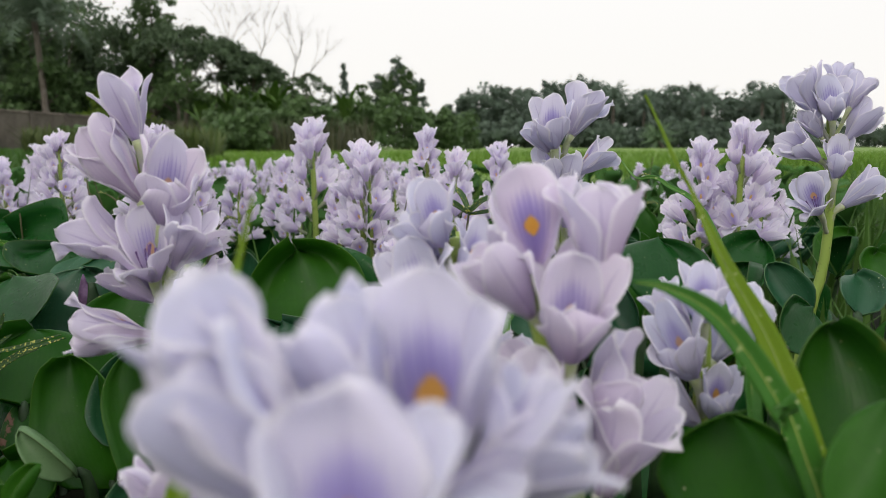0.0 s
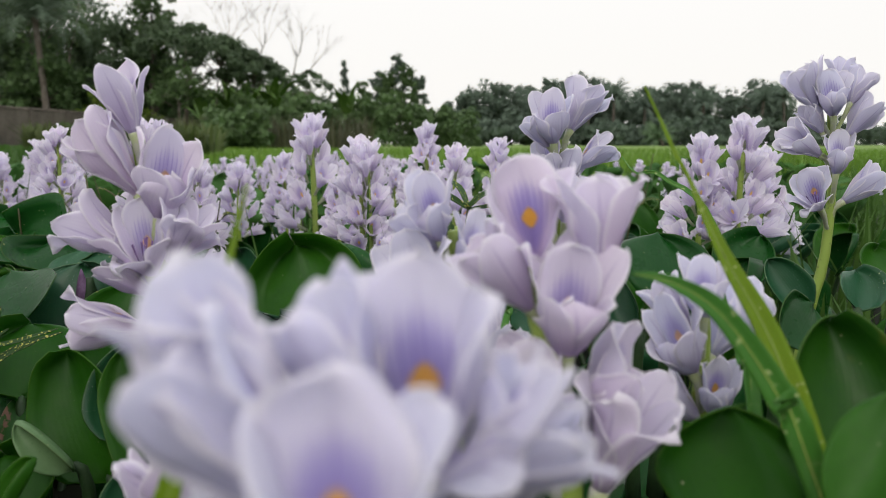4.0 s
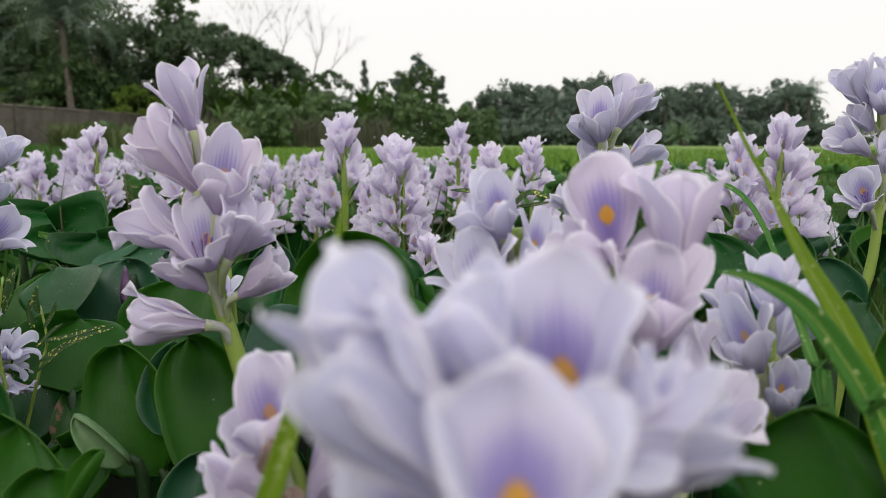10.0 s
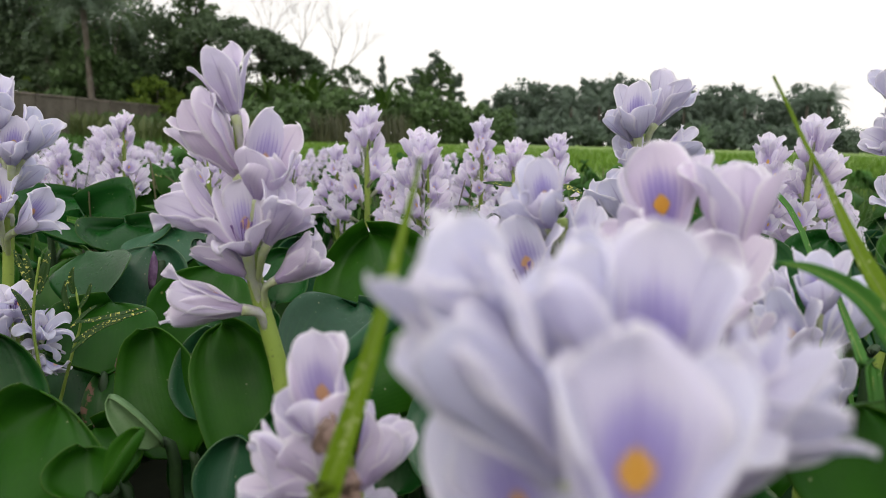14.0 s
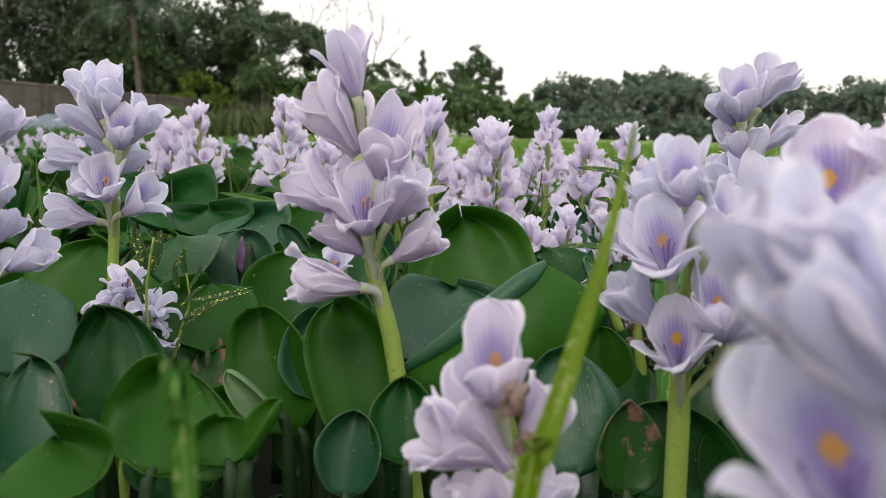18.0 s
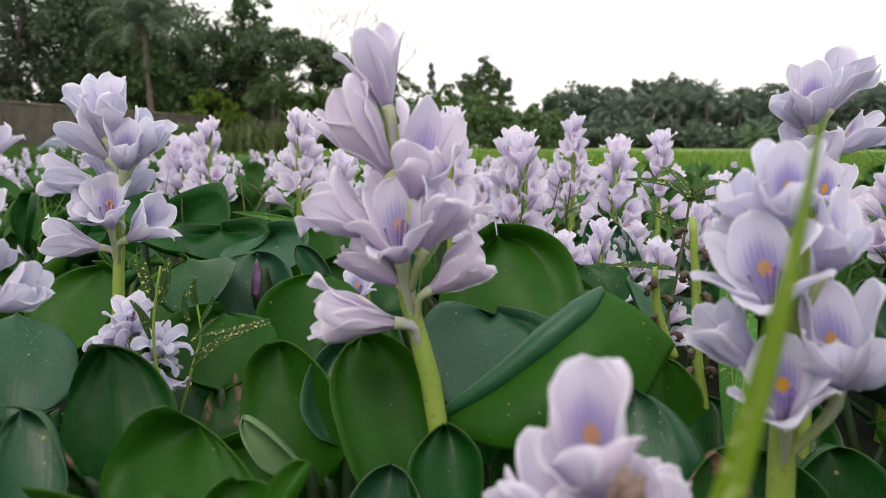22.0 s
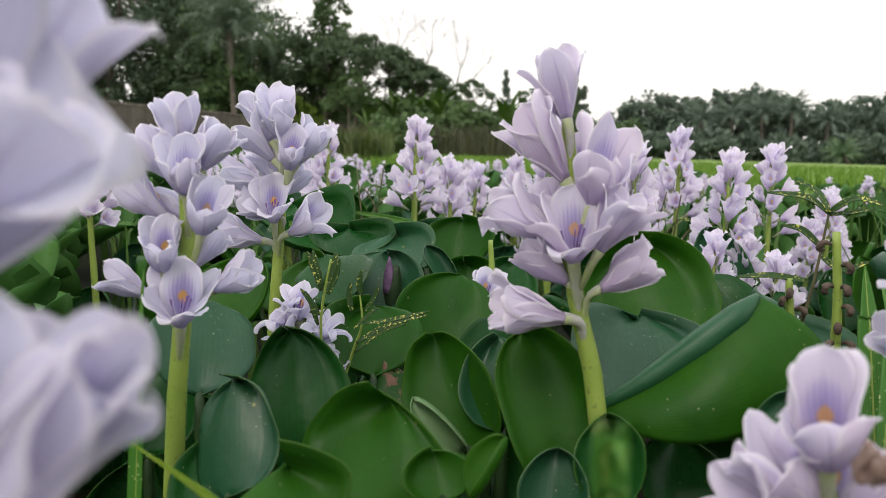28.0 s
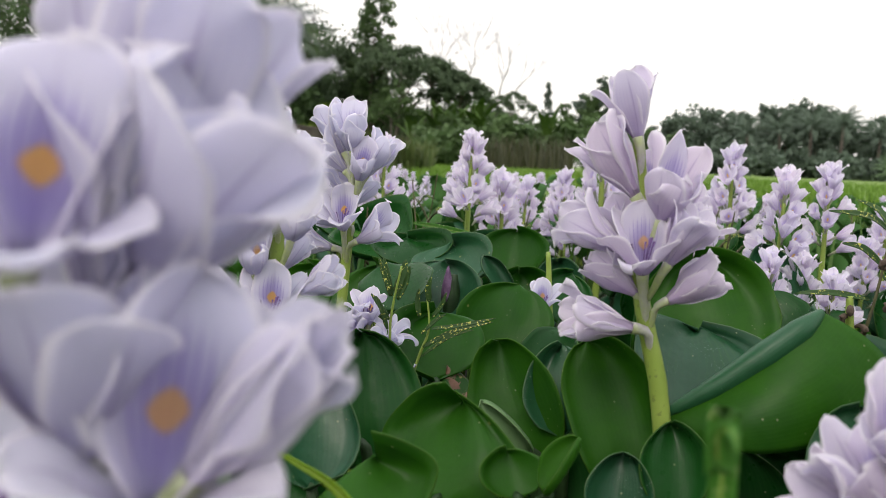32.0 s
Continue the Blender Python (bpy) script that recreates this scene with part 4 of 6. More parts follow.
def palm(x, y, h, material, label, seed, fronds=22, reach=2.6, droop=1.0):
    rs = random.Random(seed)
    root = thing("palm_tree", (x, y, 0.0), label, "palm", "palms round the field")
    bend = Vector((rs.uniform(-0.5, 0.5), rs.uniform(-0.3, 0.3), 0))
    path = [bend * s * s + Vector((0, 0, h * s)) for s in (0, 0.25, 0.5, 0.75, 1.0)]
    part("trunk", tube("trunk", path, [0.20, 0.16, 0.15, 0.14, 0.16], BARK, 9), root)
    top = path[-1]
    v, f = [], []
    for k in range(fronds):
        a = k * 2.399 + rs.uniform(-0.2, 0.2)
        el = radians(78 - 95 * (k / fronds) + rs.uniform(-8, 8))
        L = reach * rs.uniform(0.8, 1.1)
        hd = Vector((math.cos(a), math.sin(a), 0))
        side = Vector((-math.sin(a), math.cos(a), 0))
        prev = top.copy()
        for i in range(1, 21):
            s = i / 20
            e = el - droop * s * s * 1.25
            p = prev + (hd * math.cos(e) + Vector((0, 0, math.sin(e)))) * (L / 20)
            b = len(v)
            v += [prev + side * 0.02, prev - side * 0.02, p]
            f.append((b, b + 1, b + 2))
            ln = 0.55 * math.sin(math.pi * min(1, s * 0.9 + 0.12)) * reach / 2.6
            for sg in (-1, 1):
                d = (side * sg * 0.8 + hd * 0.45 + Vector((0, 0, -0.35 - 0.3 * rs.random()))).normalized()
                q = prev.lerp(p, 0.5)
                b = len(v)
                t = (p - prev).normalized() * 0.05
                v += [q - t, q + t, q + d * ln]
                f.append((b, b + 1, b + 2))
            prev = p
    part("crown", mesh_of("crown", v, f, None, material, False), root)
    return root


def bare_tree(x, y, h, seed):
    rs = random.Random(seed)
    root = thing("bare_tree", (x, y, 0.0), "thin leafless grey tree above the grove", "tree", "trees round the field")
    v, f = [], []

    def grow(p, d, L, r, depth):
        e = p + d * L
        vv, ff = tube_arrays([p, p.lerp(e, 0.5) + Vector((rs.uniform(-1, 1), 0, rs.uniform(-1, 1))) * L * 0.06, e], [r, r * 0.85, r * 0.6], 5)
        f.extend(tuple(i + len(v) for i in q) for q in ff)
        v.extend(vv)
        if depth:
            for _ in range(3 if depth > 1 else 2):
                grow(e, (d + Vector((rs.uniform(-0.7, 0.7), rs.uniform(-0.7, 0.7), rs.uniform(-0.1, 0.4)))).normalized(), L * rs.uniform(0.5, 0.75), r * 0.55, depth - 1)
    grow(Vector((0, 0, 0)), Vector((0.05, 0, 1)), h * 0.5, 0.055, 4)
    part("trunk", mesh_of("trunk", v, f, None, BARK), root)
    return root


def banana(x, y, h, seed):
    """A banana plant: a stout green stem and long broad leaves that arch over."""
    rs = random.Random(seed)
    root = thing("banana_plant", (x, y, 0.0), "green banana plant with broad arching leaves by the grove", "plant", "banana plants")
    part("stem", tube("stem", [(0, 0, 0), (0.03, 0, h * 0.25), (0.0, 0, h * 0.5)], [0.14, 0.11, 0.07], LEAF_STALK, 8), root)
    for k in range(9):
        a = k * 2.4 + rs.uniform(-0.4, 0.4)
        hd, side = Vector((math.cos(a), math.sin(a), 0)), Vector((-math.sin(a), math.cos(a), 0))
        L, el, droop = h * rs.uniform(0.5, 0.68), radians(rs.uniform(52, 86)), rs.uniform(0.6, 1.5)
        pts = [Vector((0, 0, h * 0.46))]
        for i in range(10):
            e = el - droop * (i / 10) ** 1.6
            pts.append(pts[-1] + (hd * math.cos(e) + Vector((0, 0, math.sin(e)))) * (L / 10))

        def f(u, v, pts=pts, side=side):
            i = min(int(v * 10), 9)
            q = pts[i].lerp(pts[i + 1], v * 10 - i)
            half = 0.23 * h / 3.5 * math.sin(math.pi * min(1.0, 0.10 + 0.88 * v)) ** 0.7
            return tuple(q + side * ((2 * u - 1) * half) + Vector((0, 0, -abs(2 * u - 1) * half * 0.35)))
        part("leaf", thick_sheet("leaf", 10, 4, f, 0.004, BANANA), root)
    return root


BANANA = plain("banana_leaf_green", (0.070, 0.150, 0.025, 1), (0.130, 0.230, 0.045, 1), 1.5, 0.5, 0.3, 0.2, 0.01, 9.0)
GROVE = "tall dark green broadleaf tree of the grove behind the wall"
for i, (x, y, h, w) in enumerate(((-46, 44, 14, 9), (-40, 41, 13.4, 9), (-35, 42, 14.4, 9), (-30.5, 40, 13.2, 8.4), (-26.8, 42, 13, 7.4), (-23.6, 42, 10.2, 6.4), (-19.4, 43, 8.0, 5.0), (-33, 51, 14.4, 10), (-26.5, 51, 12.4, 8))):
    tree(x, y, h, w, (CROWN_DARK, CROWN_MID, CROWN_DARK, PALM)[i % 4], GROVE, 20 + i, 0.2, 95, 105, 0.19)
tree(-16.6, 42, 11.0, 3.6, CROWN_MID, "tall slender dark green tree in layered clumps", 41, 0.25, 108, 70, 0.16, "tier", 0.14)
for i, (x, h, w) in enumerate(((-14.5, 7.4, 5.4), (-12.3, 6.6, 5.2), (-10.6, 5.5, 3.8))):
    tree(x, 41, h, w, CROWN_DARK, "spreading flat-topped dark green tree", 42 + i, 0.3, 60, 75, 0.15, "flat")
for i, (x, y, h) in enumerate(((-13.0, 39, 3.3), (-11.7, 40, 4.0), (-10.5, 38.5, 3.6), (-9.4, 40, 4.1), (-12.4, 37.5, 2.8), (-8.6, 39, 3.2), (-5.6, 42, 3.6), (-4.6, 43, 3.2))):
    banana(x, y, h, 400 + i)
tree(-7.7, 41, 4.7, 2.6, CROWN_DARK, "small flat-topped tree with a thin trunk", 58, 0.5, 22, 46, 0.13, "flat", 0.08)
tree(-21.0, 38.5, 5.6, 5.0, CROWN_MID, "bushy green tree behind the wall", 44, 0.1, 60, 55, 0.22)
tree(-17.9, 39.5, 3.4, 3.6, CROWN_LIGHT, "bright yellow-green rounded tree behind the wall", 48, 0.1, 60, 70, 0.16)
tree(-24.6, 40, 4.2, 2.4, CROWN_LIGHT, "slim yellow-green tree behind the wall", 49, 0.3, 40, 60, 0.15)
tree(-13.9, 38, 4.6, 2.6, CROWN_MID, "slender tree with a bare trunk at the edge of the grove", 55, 0.62, 34, 60, 0.15)
tree(-23.4, 38, 5.2, 3.0, CROWN_DARK, "slender tree with a bare trunk at the edge of the grove", 56, 0.6, 34, 60, 0.16)
bare_tree(-13.2, 42, 7.6, 45)
bare_tree(-11.2, 42, 7.6, 46)
bare_tree(-8.9, 42, 6.1, 50)
bare_tree(-21.2, 41, 10.4, 47)
palm(-20.0, 36.5, 6.6, PALM, "tall coconut palm with drooping grey-green fronds", 51, 44, 4.1, 1.5)
palm(-31, 37, 5.0, PALM, "coconut palm in the grove", 52, 24, 2.8)
palm(-24.4, 40, 4.2, CROWN_DARK, "low palm in the grove", 53, 22, 2.6)
for i, (x, y, h, w) in enumerate(((-14.6, 48, 4.2, 4.8), (-9.5, 34, 2.6, 3.0), (-7.6, 34, 2.4, 2.8), (-12.2, 26, 0.75, 2.6), (-6.2, 33, 2.6, 3.0), (-9.8, 26, 0.8, 2.0), (-7.4, 26, 1.6, 2.2), (-21.6, 47, 4.6, 4.4), (-17.4, 48, 5.2, 4.4))):
    tree(x, y, h, w, CROWN_MID, "bushy green shrub at the edge of the grove", 60 + i, 0.02, 60, 55, 0.20, trunk=0.1)
tree(-8.4, 45, 5.0, 2.6, CROWN_DARK, "small feathery dark green tree", 70, 0.45, 30, 40, 0.16)
tree(-6.45, 48, 5.7, 1.9, CROWN_HAZED, "narrow pointed dark green conifer", 71, 0.12, 110, 18, 0.11, "cone", 0.08)
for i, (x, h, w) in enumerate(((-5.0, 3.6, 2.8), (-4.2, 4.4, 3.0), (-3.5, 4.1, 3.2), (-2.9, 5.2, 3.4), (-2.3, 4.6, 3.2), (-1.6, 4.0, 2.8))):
    tree(x, 45 + i % 2, h * 1.08, w * 0.62, CROWN_HAZED if i % 2 else CROWN_MID, "tall feathery green bamboo clump", 72 + i, 0.3, 63, 30, 0.15, "tier", 0.05)
for i, (x, y, h, w) in enumerate(((-5.4, 43, 2.8, 4), (-2.8, 42, 3.2, 4), (-0.6, 44, 2.8, 3.4), (1.0, 48, 2.6, 3.2), (-8.4, 43, 3.4, 3.6))):
    tree(x, y, h, w, CROWN_MID, "rounded green shrub at the field's far edge", 80 + i, 0.02, 60, 50, 0.20, trunk=0.1)
for i in range(12):
    tree(-58 + i * 4.1, 50 + i % 3, (6.6 if i < 8 else 4.4) + (i * 5 % 3) * 0.6, 6.0, CROWN_DARK, "dense dark undergrowth behind the wall", 210 + i, 0.0, 55, 70, 0.24, trunk=0.08)
LINE = "dark green broadleaf tree in the far tree line"
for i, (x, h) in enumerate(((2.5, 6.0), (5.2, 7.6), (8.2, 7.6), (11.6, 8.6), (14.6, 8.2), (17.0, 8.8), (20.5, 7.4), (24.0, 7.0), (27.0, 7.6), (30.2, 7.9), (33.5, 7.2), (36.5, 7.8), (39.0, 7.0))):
    tree(x, 84 + (i * 37 % 7), h, 5.4 + (i % 3) * 0.8, CROWN_HAZED, LINE, 100 + i, 0.0, 90, 60, 0.32)
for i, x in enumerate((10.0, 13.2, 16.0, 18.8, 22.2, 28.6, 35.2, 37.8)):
    palm(x, 80, 4.5 + (i * 5 % 4) * 0.35, CROWN_HAZED, "oil palm with dark drooping fronds in the far tree line", 130 + i, 24, 3.0, 1.2)
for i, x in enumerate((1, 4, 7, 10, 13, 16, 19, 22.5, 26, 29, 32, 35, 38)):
    tree(x, 76 + i % 3, 2.4 + (i % 3) * 0.5, 6.0, CROWN_HAZED, "low dark green undergrowth before the far trees", 150 + i, 0.0, 45, 45, 0.34, trunk=0.08)
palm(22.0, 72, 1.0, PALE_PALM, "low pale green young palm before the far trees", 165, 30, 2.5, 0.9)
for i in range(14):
    tree(48 + i * 6.5, 165 + (i * 29 % 11), 4.6 + (i * 7 % 5) * 0.5, 9.5, CROWN_HAZED, "distant low tree at the end of the field", 170 + i, 0.0, 36, 40, 0.6, trunk=0.1)

# a leaning palm trunk at the edge of the grove, its crown high up
palm(-30.2, 36.5, 9.5, CROWN_MID, "tall leaning palm with a thin pale trunk", 54, 20, 2.8)


def heap(x, y, w, h, label):
    """A heap under a tarpaulin: a creased, sagging dome."""
    rs = random.Random(12)
    root = thing("tarp_heap", (x, y, 0.09), label, "tarp")
    v, f = [], []
    for j in range(9):
        for i in range(25):
            a, r = 2 * math.pi * i / 24, 1 - j / 8
            k = 1 + 0.10 * math.sin(5 * a) * r + 0.05 * math.sin(11 * a + 2)
            v.append((math.cos(a) * w * r * k, math.sin(a) * w * 0.6 * r * k, h * (1 - r ** 2.4) * (1 + 0.08 * math.sin(3 * a))))
    for j in range(8):
        for i in range(24):
            f.append((j * 25 + i, j * 25 + i + 1, (j + 1) * 25 + i + 1, (j + 1) * 25 + i))
    part("cover", mesh_of("cover", v, f, None, TARP), root)


heap(-5.0, 7.2, 0.42, 0.30, "blue-grey tarpaulin over a low heap on the bank")

# ---- the wall ----
w0, w1 = Vector((-19.8, 14.0, 0.0)), Vector((-16.4, 46.0, 0.0))
wd = (w1 - w0).normalized()
wall = tagged(new("wall_west"), "weathered grey-brown concrete panel wall with posts", "wall", "", "structure")
wall.location = w0
wn_ = Vector((wd.y, -wd.x, 0))


def box_mesh(name, lx, ly, lz, material, bev=0.01):
    bm = bmesh.new()
    bmesh.ops.create_cube(bm, size=1.0)
    bmesh.ops.scale(bm, vec=(lx, ly, lz), verts=bm.verts)
    bmesh.ops.translate(bm, vec=(0, 0, lz / 2), verts=bm.verts)
    bmesh.ops.bevel(bm, geom=bm.edges[:], offset=bev, segments=1, affect="EDGES")
    me = bpy.data.meshes.new(name)
    bm.to_mesh(me)
    bm.free()
    me.materials.append(material)
    return me


ang = math.atan2(wd.y, wd.x)
panel, post = box_mesh("wall_panel", 2.42, 0.12, 1.74, CONCRETE), box_mesh("wall_post", 0.24, 0.24, 1.84, CONCRETE, 0.02)
coping = box_mesh("coping", 2.50, 0.20, 0.09, plain("coping_concrete", (0.10, 0.085, 0.07, 1), (0.20, 0.17, 0.14, 1), 2.0, 0.9), 0.02)
for i in range(13):
    part("coping", coping, wall, "paler concrete coping", Matrix.Translation(wd * (2.5 * i + 1.25) + Vector((0, 0, 1.742))) @ Matrix.Rotation(ang, 4, "Z"))
    o = part("wall_panel", panel, wall, "", Matrix.Translation(wd * (2.5 * i + 1.25)) @ Matrix.Rotation(ang, 4, "Z"))
    part("wall_post", post, wall, "", Matrix.Translation(wd * (2.5 * i)) @ Matrix.Rotation(ang, 4, "Z"))


# ---- flower spikes further off ----
def far_floret_mesh(seed, kind):
    rnd = random.Random(seed)
    v, f, uv = [], [], []
    for k in range(6):
        a0, a1, curl, ln, w, cup = WAYS[kind][(0, 1, 2, 3, 2, 1)[k]]
        p, ff, uu = sheet_arrays(6, 4, petal_shape(0.031 * ln, 0.031 * w, a0, a1, curl, cup, seed * 10 + k, 0.1 if k == 0 else 0.5), 0.5)
        m = Matrix.Rotation(radians(60 * k + rnd.uniform(-8, 8)), 4, "Z")
        f += [tuple(i + len(v) for i in q) for q in ff]
        v += [m @ Vector(q) for q in p]
        uv += [(a, b + 2.0) if k == 0 else (a, b) for a, b in uu]
    tv, tf = tube_arrays([(0, 0, -0.011), (0, 0, -0.005), (0, 0, 0.002)], [0.0014, 0.0017, 0.0028], 5)
    f += [tuple(i + len(v) for i in q) for q in tf]
    v += tv
    uv += [(0.5, -0.1)] * len(tv)
    return mesh_of("floret", v, f, uv, FAR_FLORET)


FAR_FLORETS = [far_floret_mesh(300 + k, o) for k, o in enumerate("THSCHOC")]
FAR_STALK = tube("stalk", smooth_path([(0, 0, -0.20), (0.004, 0, -0.1), (0, 0.002, 0.0), (0, 0, 0.095)], 9), [0.0045, 0.0044, 0.0042, 0.004, 0.0038, 0.0034, 0.003, 0.0025, 0.0015], STEM, 6)
SPIKES = {}


def far_spike(kind, at, height, turn=None):
    """A spike whose flowers begin at the place given and fill that height."""
    if kind not in SPIKES:
        rnd = random.Random(900 + kind)
        root = thing("flower_spike", (0, 0, -50), "lilac water hyacinth flower spike crowded with small pale flowers", "flower", "water hyacinth flowers")
        part("stalk", FAR_STALK, root)
        count = 17 + kind % 4
        for k in range(count):
            s = k / (count - 1)
            a = k * 2.4 + rnd.uniform(-0.5, 0.5)
            out = (1.0 - 0.80 * s) * rnd.uniform(0.7, 1.2)
            axis = Vector((math.cos(a) * out, math.sin(a) * out, 0.50 + 0.5 * s + rnd.uniform(-0.1, 0.1)))
            r = 0.016 * (1 - 0.8 * s)
            g = rnd.uniform(0.72, 0.98) * (1.04 - 0.15 * s)
            m = Matrix.Translation((math.cos(a) * r, math.sin(a) * r, 0.002 + 0.094 * s)) @ axes(axis) @ Matrix.Diagonal((g, g, g, 1))
            part("floret", FAR_FLORETS[0 if s > 0.85 else rnd.randrange(1, 7)], root, "", m)
        SPIKES[kind] = root
    s = height / 0.124
    z = Matrix.Rotation(turn if turn is not None else at[0] * 37 + at[1] * 17, 4, "Z")
    first = SPIKES[kind]
    if first.location.z < -40:
        first.matrix_basis = Matrix.Translation(at) @ z @ Matrix.Diagonal((s, s, s, 1))
        return first
    c = copy_thing(first, Matrix.Translation(at) @ z)
    c.scale = (s, s, s)
    return c


# ---- flowers, leaves and blades near the eye ----
flower_spike("tall pale lilac water hyacinth flower spike on a thick green stalk",
             [(-0.0940, 0.3410, 0.0000), (-0.1091, 0.3410, 0.0976), (-0.1242, 0.3410, 0.1953), (-0.1309, 0.3410, 0.2214), (-0.1371, 0.3410, 0.2470), (-0.1398, 0.3410, 0.2723), (-0.1410, 0.3410, 0.2971), (-0.1431, 0.3410, 0.3178), (-0.1439, 0.3410, 0.3221)],
             [(-0.1436, 0.3390, 0.3215, -0.24, 0.06, 0.97, "T", 0.0326),
              (-0.1427, 0.3390, 0.2937, -0.56, -0.10, 0.83, "C", 0.0402),
              (-0.1311, 0.3311, 0.2827, 0.23, -0.12, 0.97, "H", 0.0430),
              (-0.1368, 0.3322, 0.2561, -0.08, -0.30, 0.95, "O", 0.0370),
              (-0.1450, 0.3390, 0.2661, -0.84, -0.13, 0.52, "S", 0.0359),
              (-0.1260, 0.3272, 0.2626, 0.44, -0.13, 0.89, "S", 0.0309),
              (-0.1247, 0.3351, 0.2440, 0.82, 0.06, 0.58, "C", 0.0283),
              (-0.1391, 0.3323, 0.2297, -0.89, -0.38, 0.24, "S", 0.0365),
              (-0.1386, 0.3391, 0.2453, -0.78, 0.05, 0.63, "C", 0.0299),
              (-0.1388, 0.3499, 0.2893, 0.02, 0.47, 0.88, "C", 0.0268),
              (-0.1345, 0.3449, 0.2618, 0.76, 0.23, 0.60, "S", 0.0271),
              (-0.1404, 0.3498, 0.2662, -0.48, 0.50, 0.72, "C", 0.0290)], 0.0042, 1)
flower_spike("lilac water hyacinth flower spike with a yellow-eyed middle flower",
             [(-0.3652, 0.4750, 0.0000), (-0.3610, 0.4750, 0.0876), (-0.3567, 0.4750, 0.1752), (-0.3539, 0.4750, 0.2145), (-0.3507, 0.4750, 0.2529), (-0.3496, 0.4750, 0.2755), (-0.3498, 0.4750, 0.2940), (-0.3510, 0.4750, 0.3087)],
             [(-0.3459, 0.4664, 0.3105, -0.07, -0.16, 0.98, "H", 0.0404),
              (-0.3408, 0.4665, 0.2896, 0.26, -0.24, 0.94, "H", 0.0337),
              (-0.3377, 0.4731, 0.2935, 0.47, 0.13, 0.87, "C", 0.0338),
              (-0.3541, 0.4731, 0.2958, -0.65, -0.07, 0.75, "S", 0.0351),
              (-0.3607, 0.4731, 0.2772, -0.90, -0.26, 0.35, "S", 0.0351),
              (-0.3518, 0.4666, 0.2519, 0.03, -0.27, 0.96, "O", 0.0335),
              (-0.3628, 0.4731, 0.2376, -0.93, -0.28, 0.23, "S", 0.0343),
              (-0.3411, 0.4666, 0.2447, 0.85, -0.04, 0.52, "S", 0.0345),
              (-0.3539, 0.4835, 0.2703, 0.36, 0.55, 0.75, "C", 0.0273),
              (-0.3555, 0.4835, 0.2787, -0.61, 0.40, 0.68, "C", 0.0315),
              (-0.3550, 0.4731, 0.3087, -0.50, 0.11, 0.86, "C", 0.0375),
              (-0.3526, 0.4731, 0.2561, -0.93, -0.11, 0.36, "C", 0.0282)], 0.0038, 0)
flower_spike("lilac water hyacinth flower spike with wide open violet-veined flowers",
             [(0.0103, 0.2810, 0.0000), (0.0080, 0.2810, 0.0948), (0.0056, 0.2810, 0.1897), (0.0051, 0.2810, 0.2020), (0.0049, 0.2810, 0.2343), (0.0061, 0.2810, 0.2500), (0.0062, 0.2810, 0.2654), (0.0059, 0.2810, 0.2767), (0.0050, 0.2810, 0.2842)],
             [(-0.0000, 0.2716, 0.2814, -0.31, -0.26, 0.91, "H", 0.0273),
              (0.0098, 0.2716, 0.2664, 0.27, -0.06, 0.96, "H", 0.0252),
              (-0.0043, 0.2718, 0.2528, -0.33, -0.30, 0.90, "O", 0.0339),
              (0.0167, 0.2718, 0.2281, -0.13, -0.22, 0.97, "H", 0.0349),
              (0.0019, 0.2720, 0.2147, -0.24, -0.26, 0.94, "O", 0.0303),
              (-0.0066, 0.2790, 0.2315, -0.67, -0.06, 0.74, "C", 0.0241),
              (0.0127, 0.2903, 0.2480, 0.07, 0.37, 0.93, "C", 0.0259),
              (0.0169, 0.2790, 0.2256, 0.80, 0.26, 0.54, "C", 0.0220),
              (-0.0008, 0.2852, 0.2761, -0.66, 0.01, 0.75, "C", 0.0225),
              (0.0060, 0.2903, 0.2638, -0.70, 0.21, 0.68, "C", 0.0289)], 0.0042, 0)
flower_spike("pale lilac water hyacinth flower spike with a yellow-eyed top flower",
             [(0.0872, 0.4615, 0.0000), (0.0829, 0.4615, 0.1204), (0.0785, 0.4615, 0.2407), (0.0772, 0.4615, 0.2593), (0.0763, 0.4615, 0.2850), (0.0763, 0.4615, 0.3067), (0.0759, 0.4615, 0.3209)],
             [(0.0702, 0.4524, 0.3181, -0.16, -0.30, 0.94, "H", 0.0336),
              (0.0811, 0.4595, 0.3259, 0.42, 0.09, 0.90, "C", 0.0333),
              (0.0678, 0.4595, 0.3166, -0.57, 0.02, 0.82, "C", 0.0220),
              (0.0735, 0.4595, 0.2959, -0.42, -0.07, 0.91, "H", 0.0281),
              (0.0859, 0.4595, 0.3025, 0.77, -0.00, 0.64, "S", 0.0273),
              (0.0783, 0.4525, 0.2685, 0.06, -0.29, 0.96, "O", 0.0334),
              (0.0767, 0.4595, 0.2851, 0.20, 0.24, 0.95, "C", 0.0297),
              (0.0721, 0.4595, 0.2595, -0.53, 0.07, 0.84, "C", 0.0386)], 0.0036, 0)
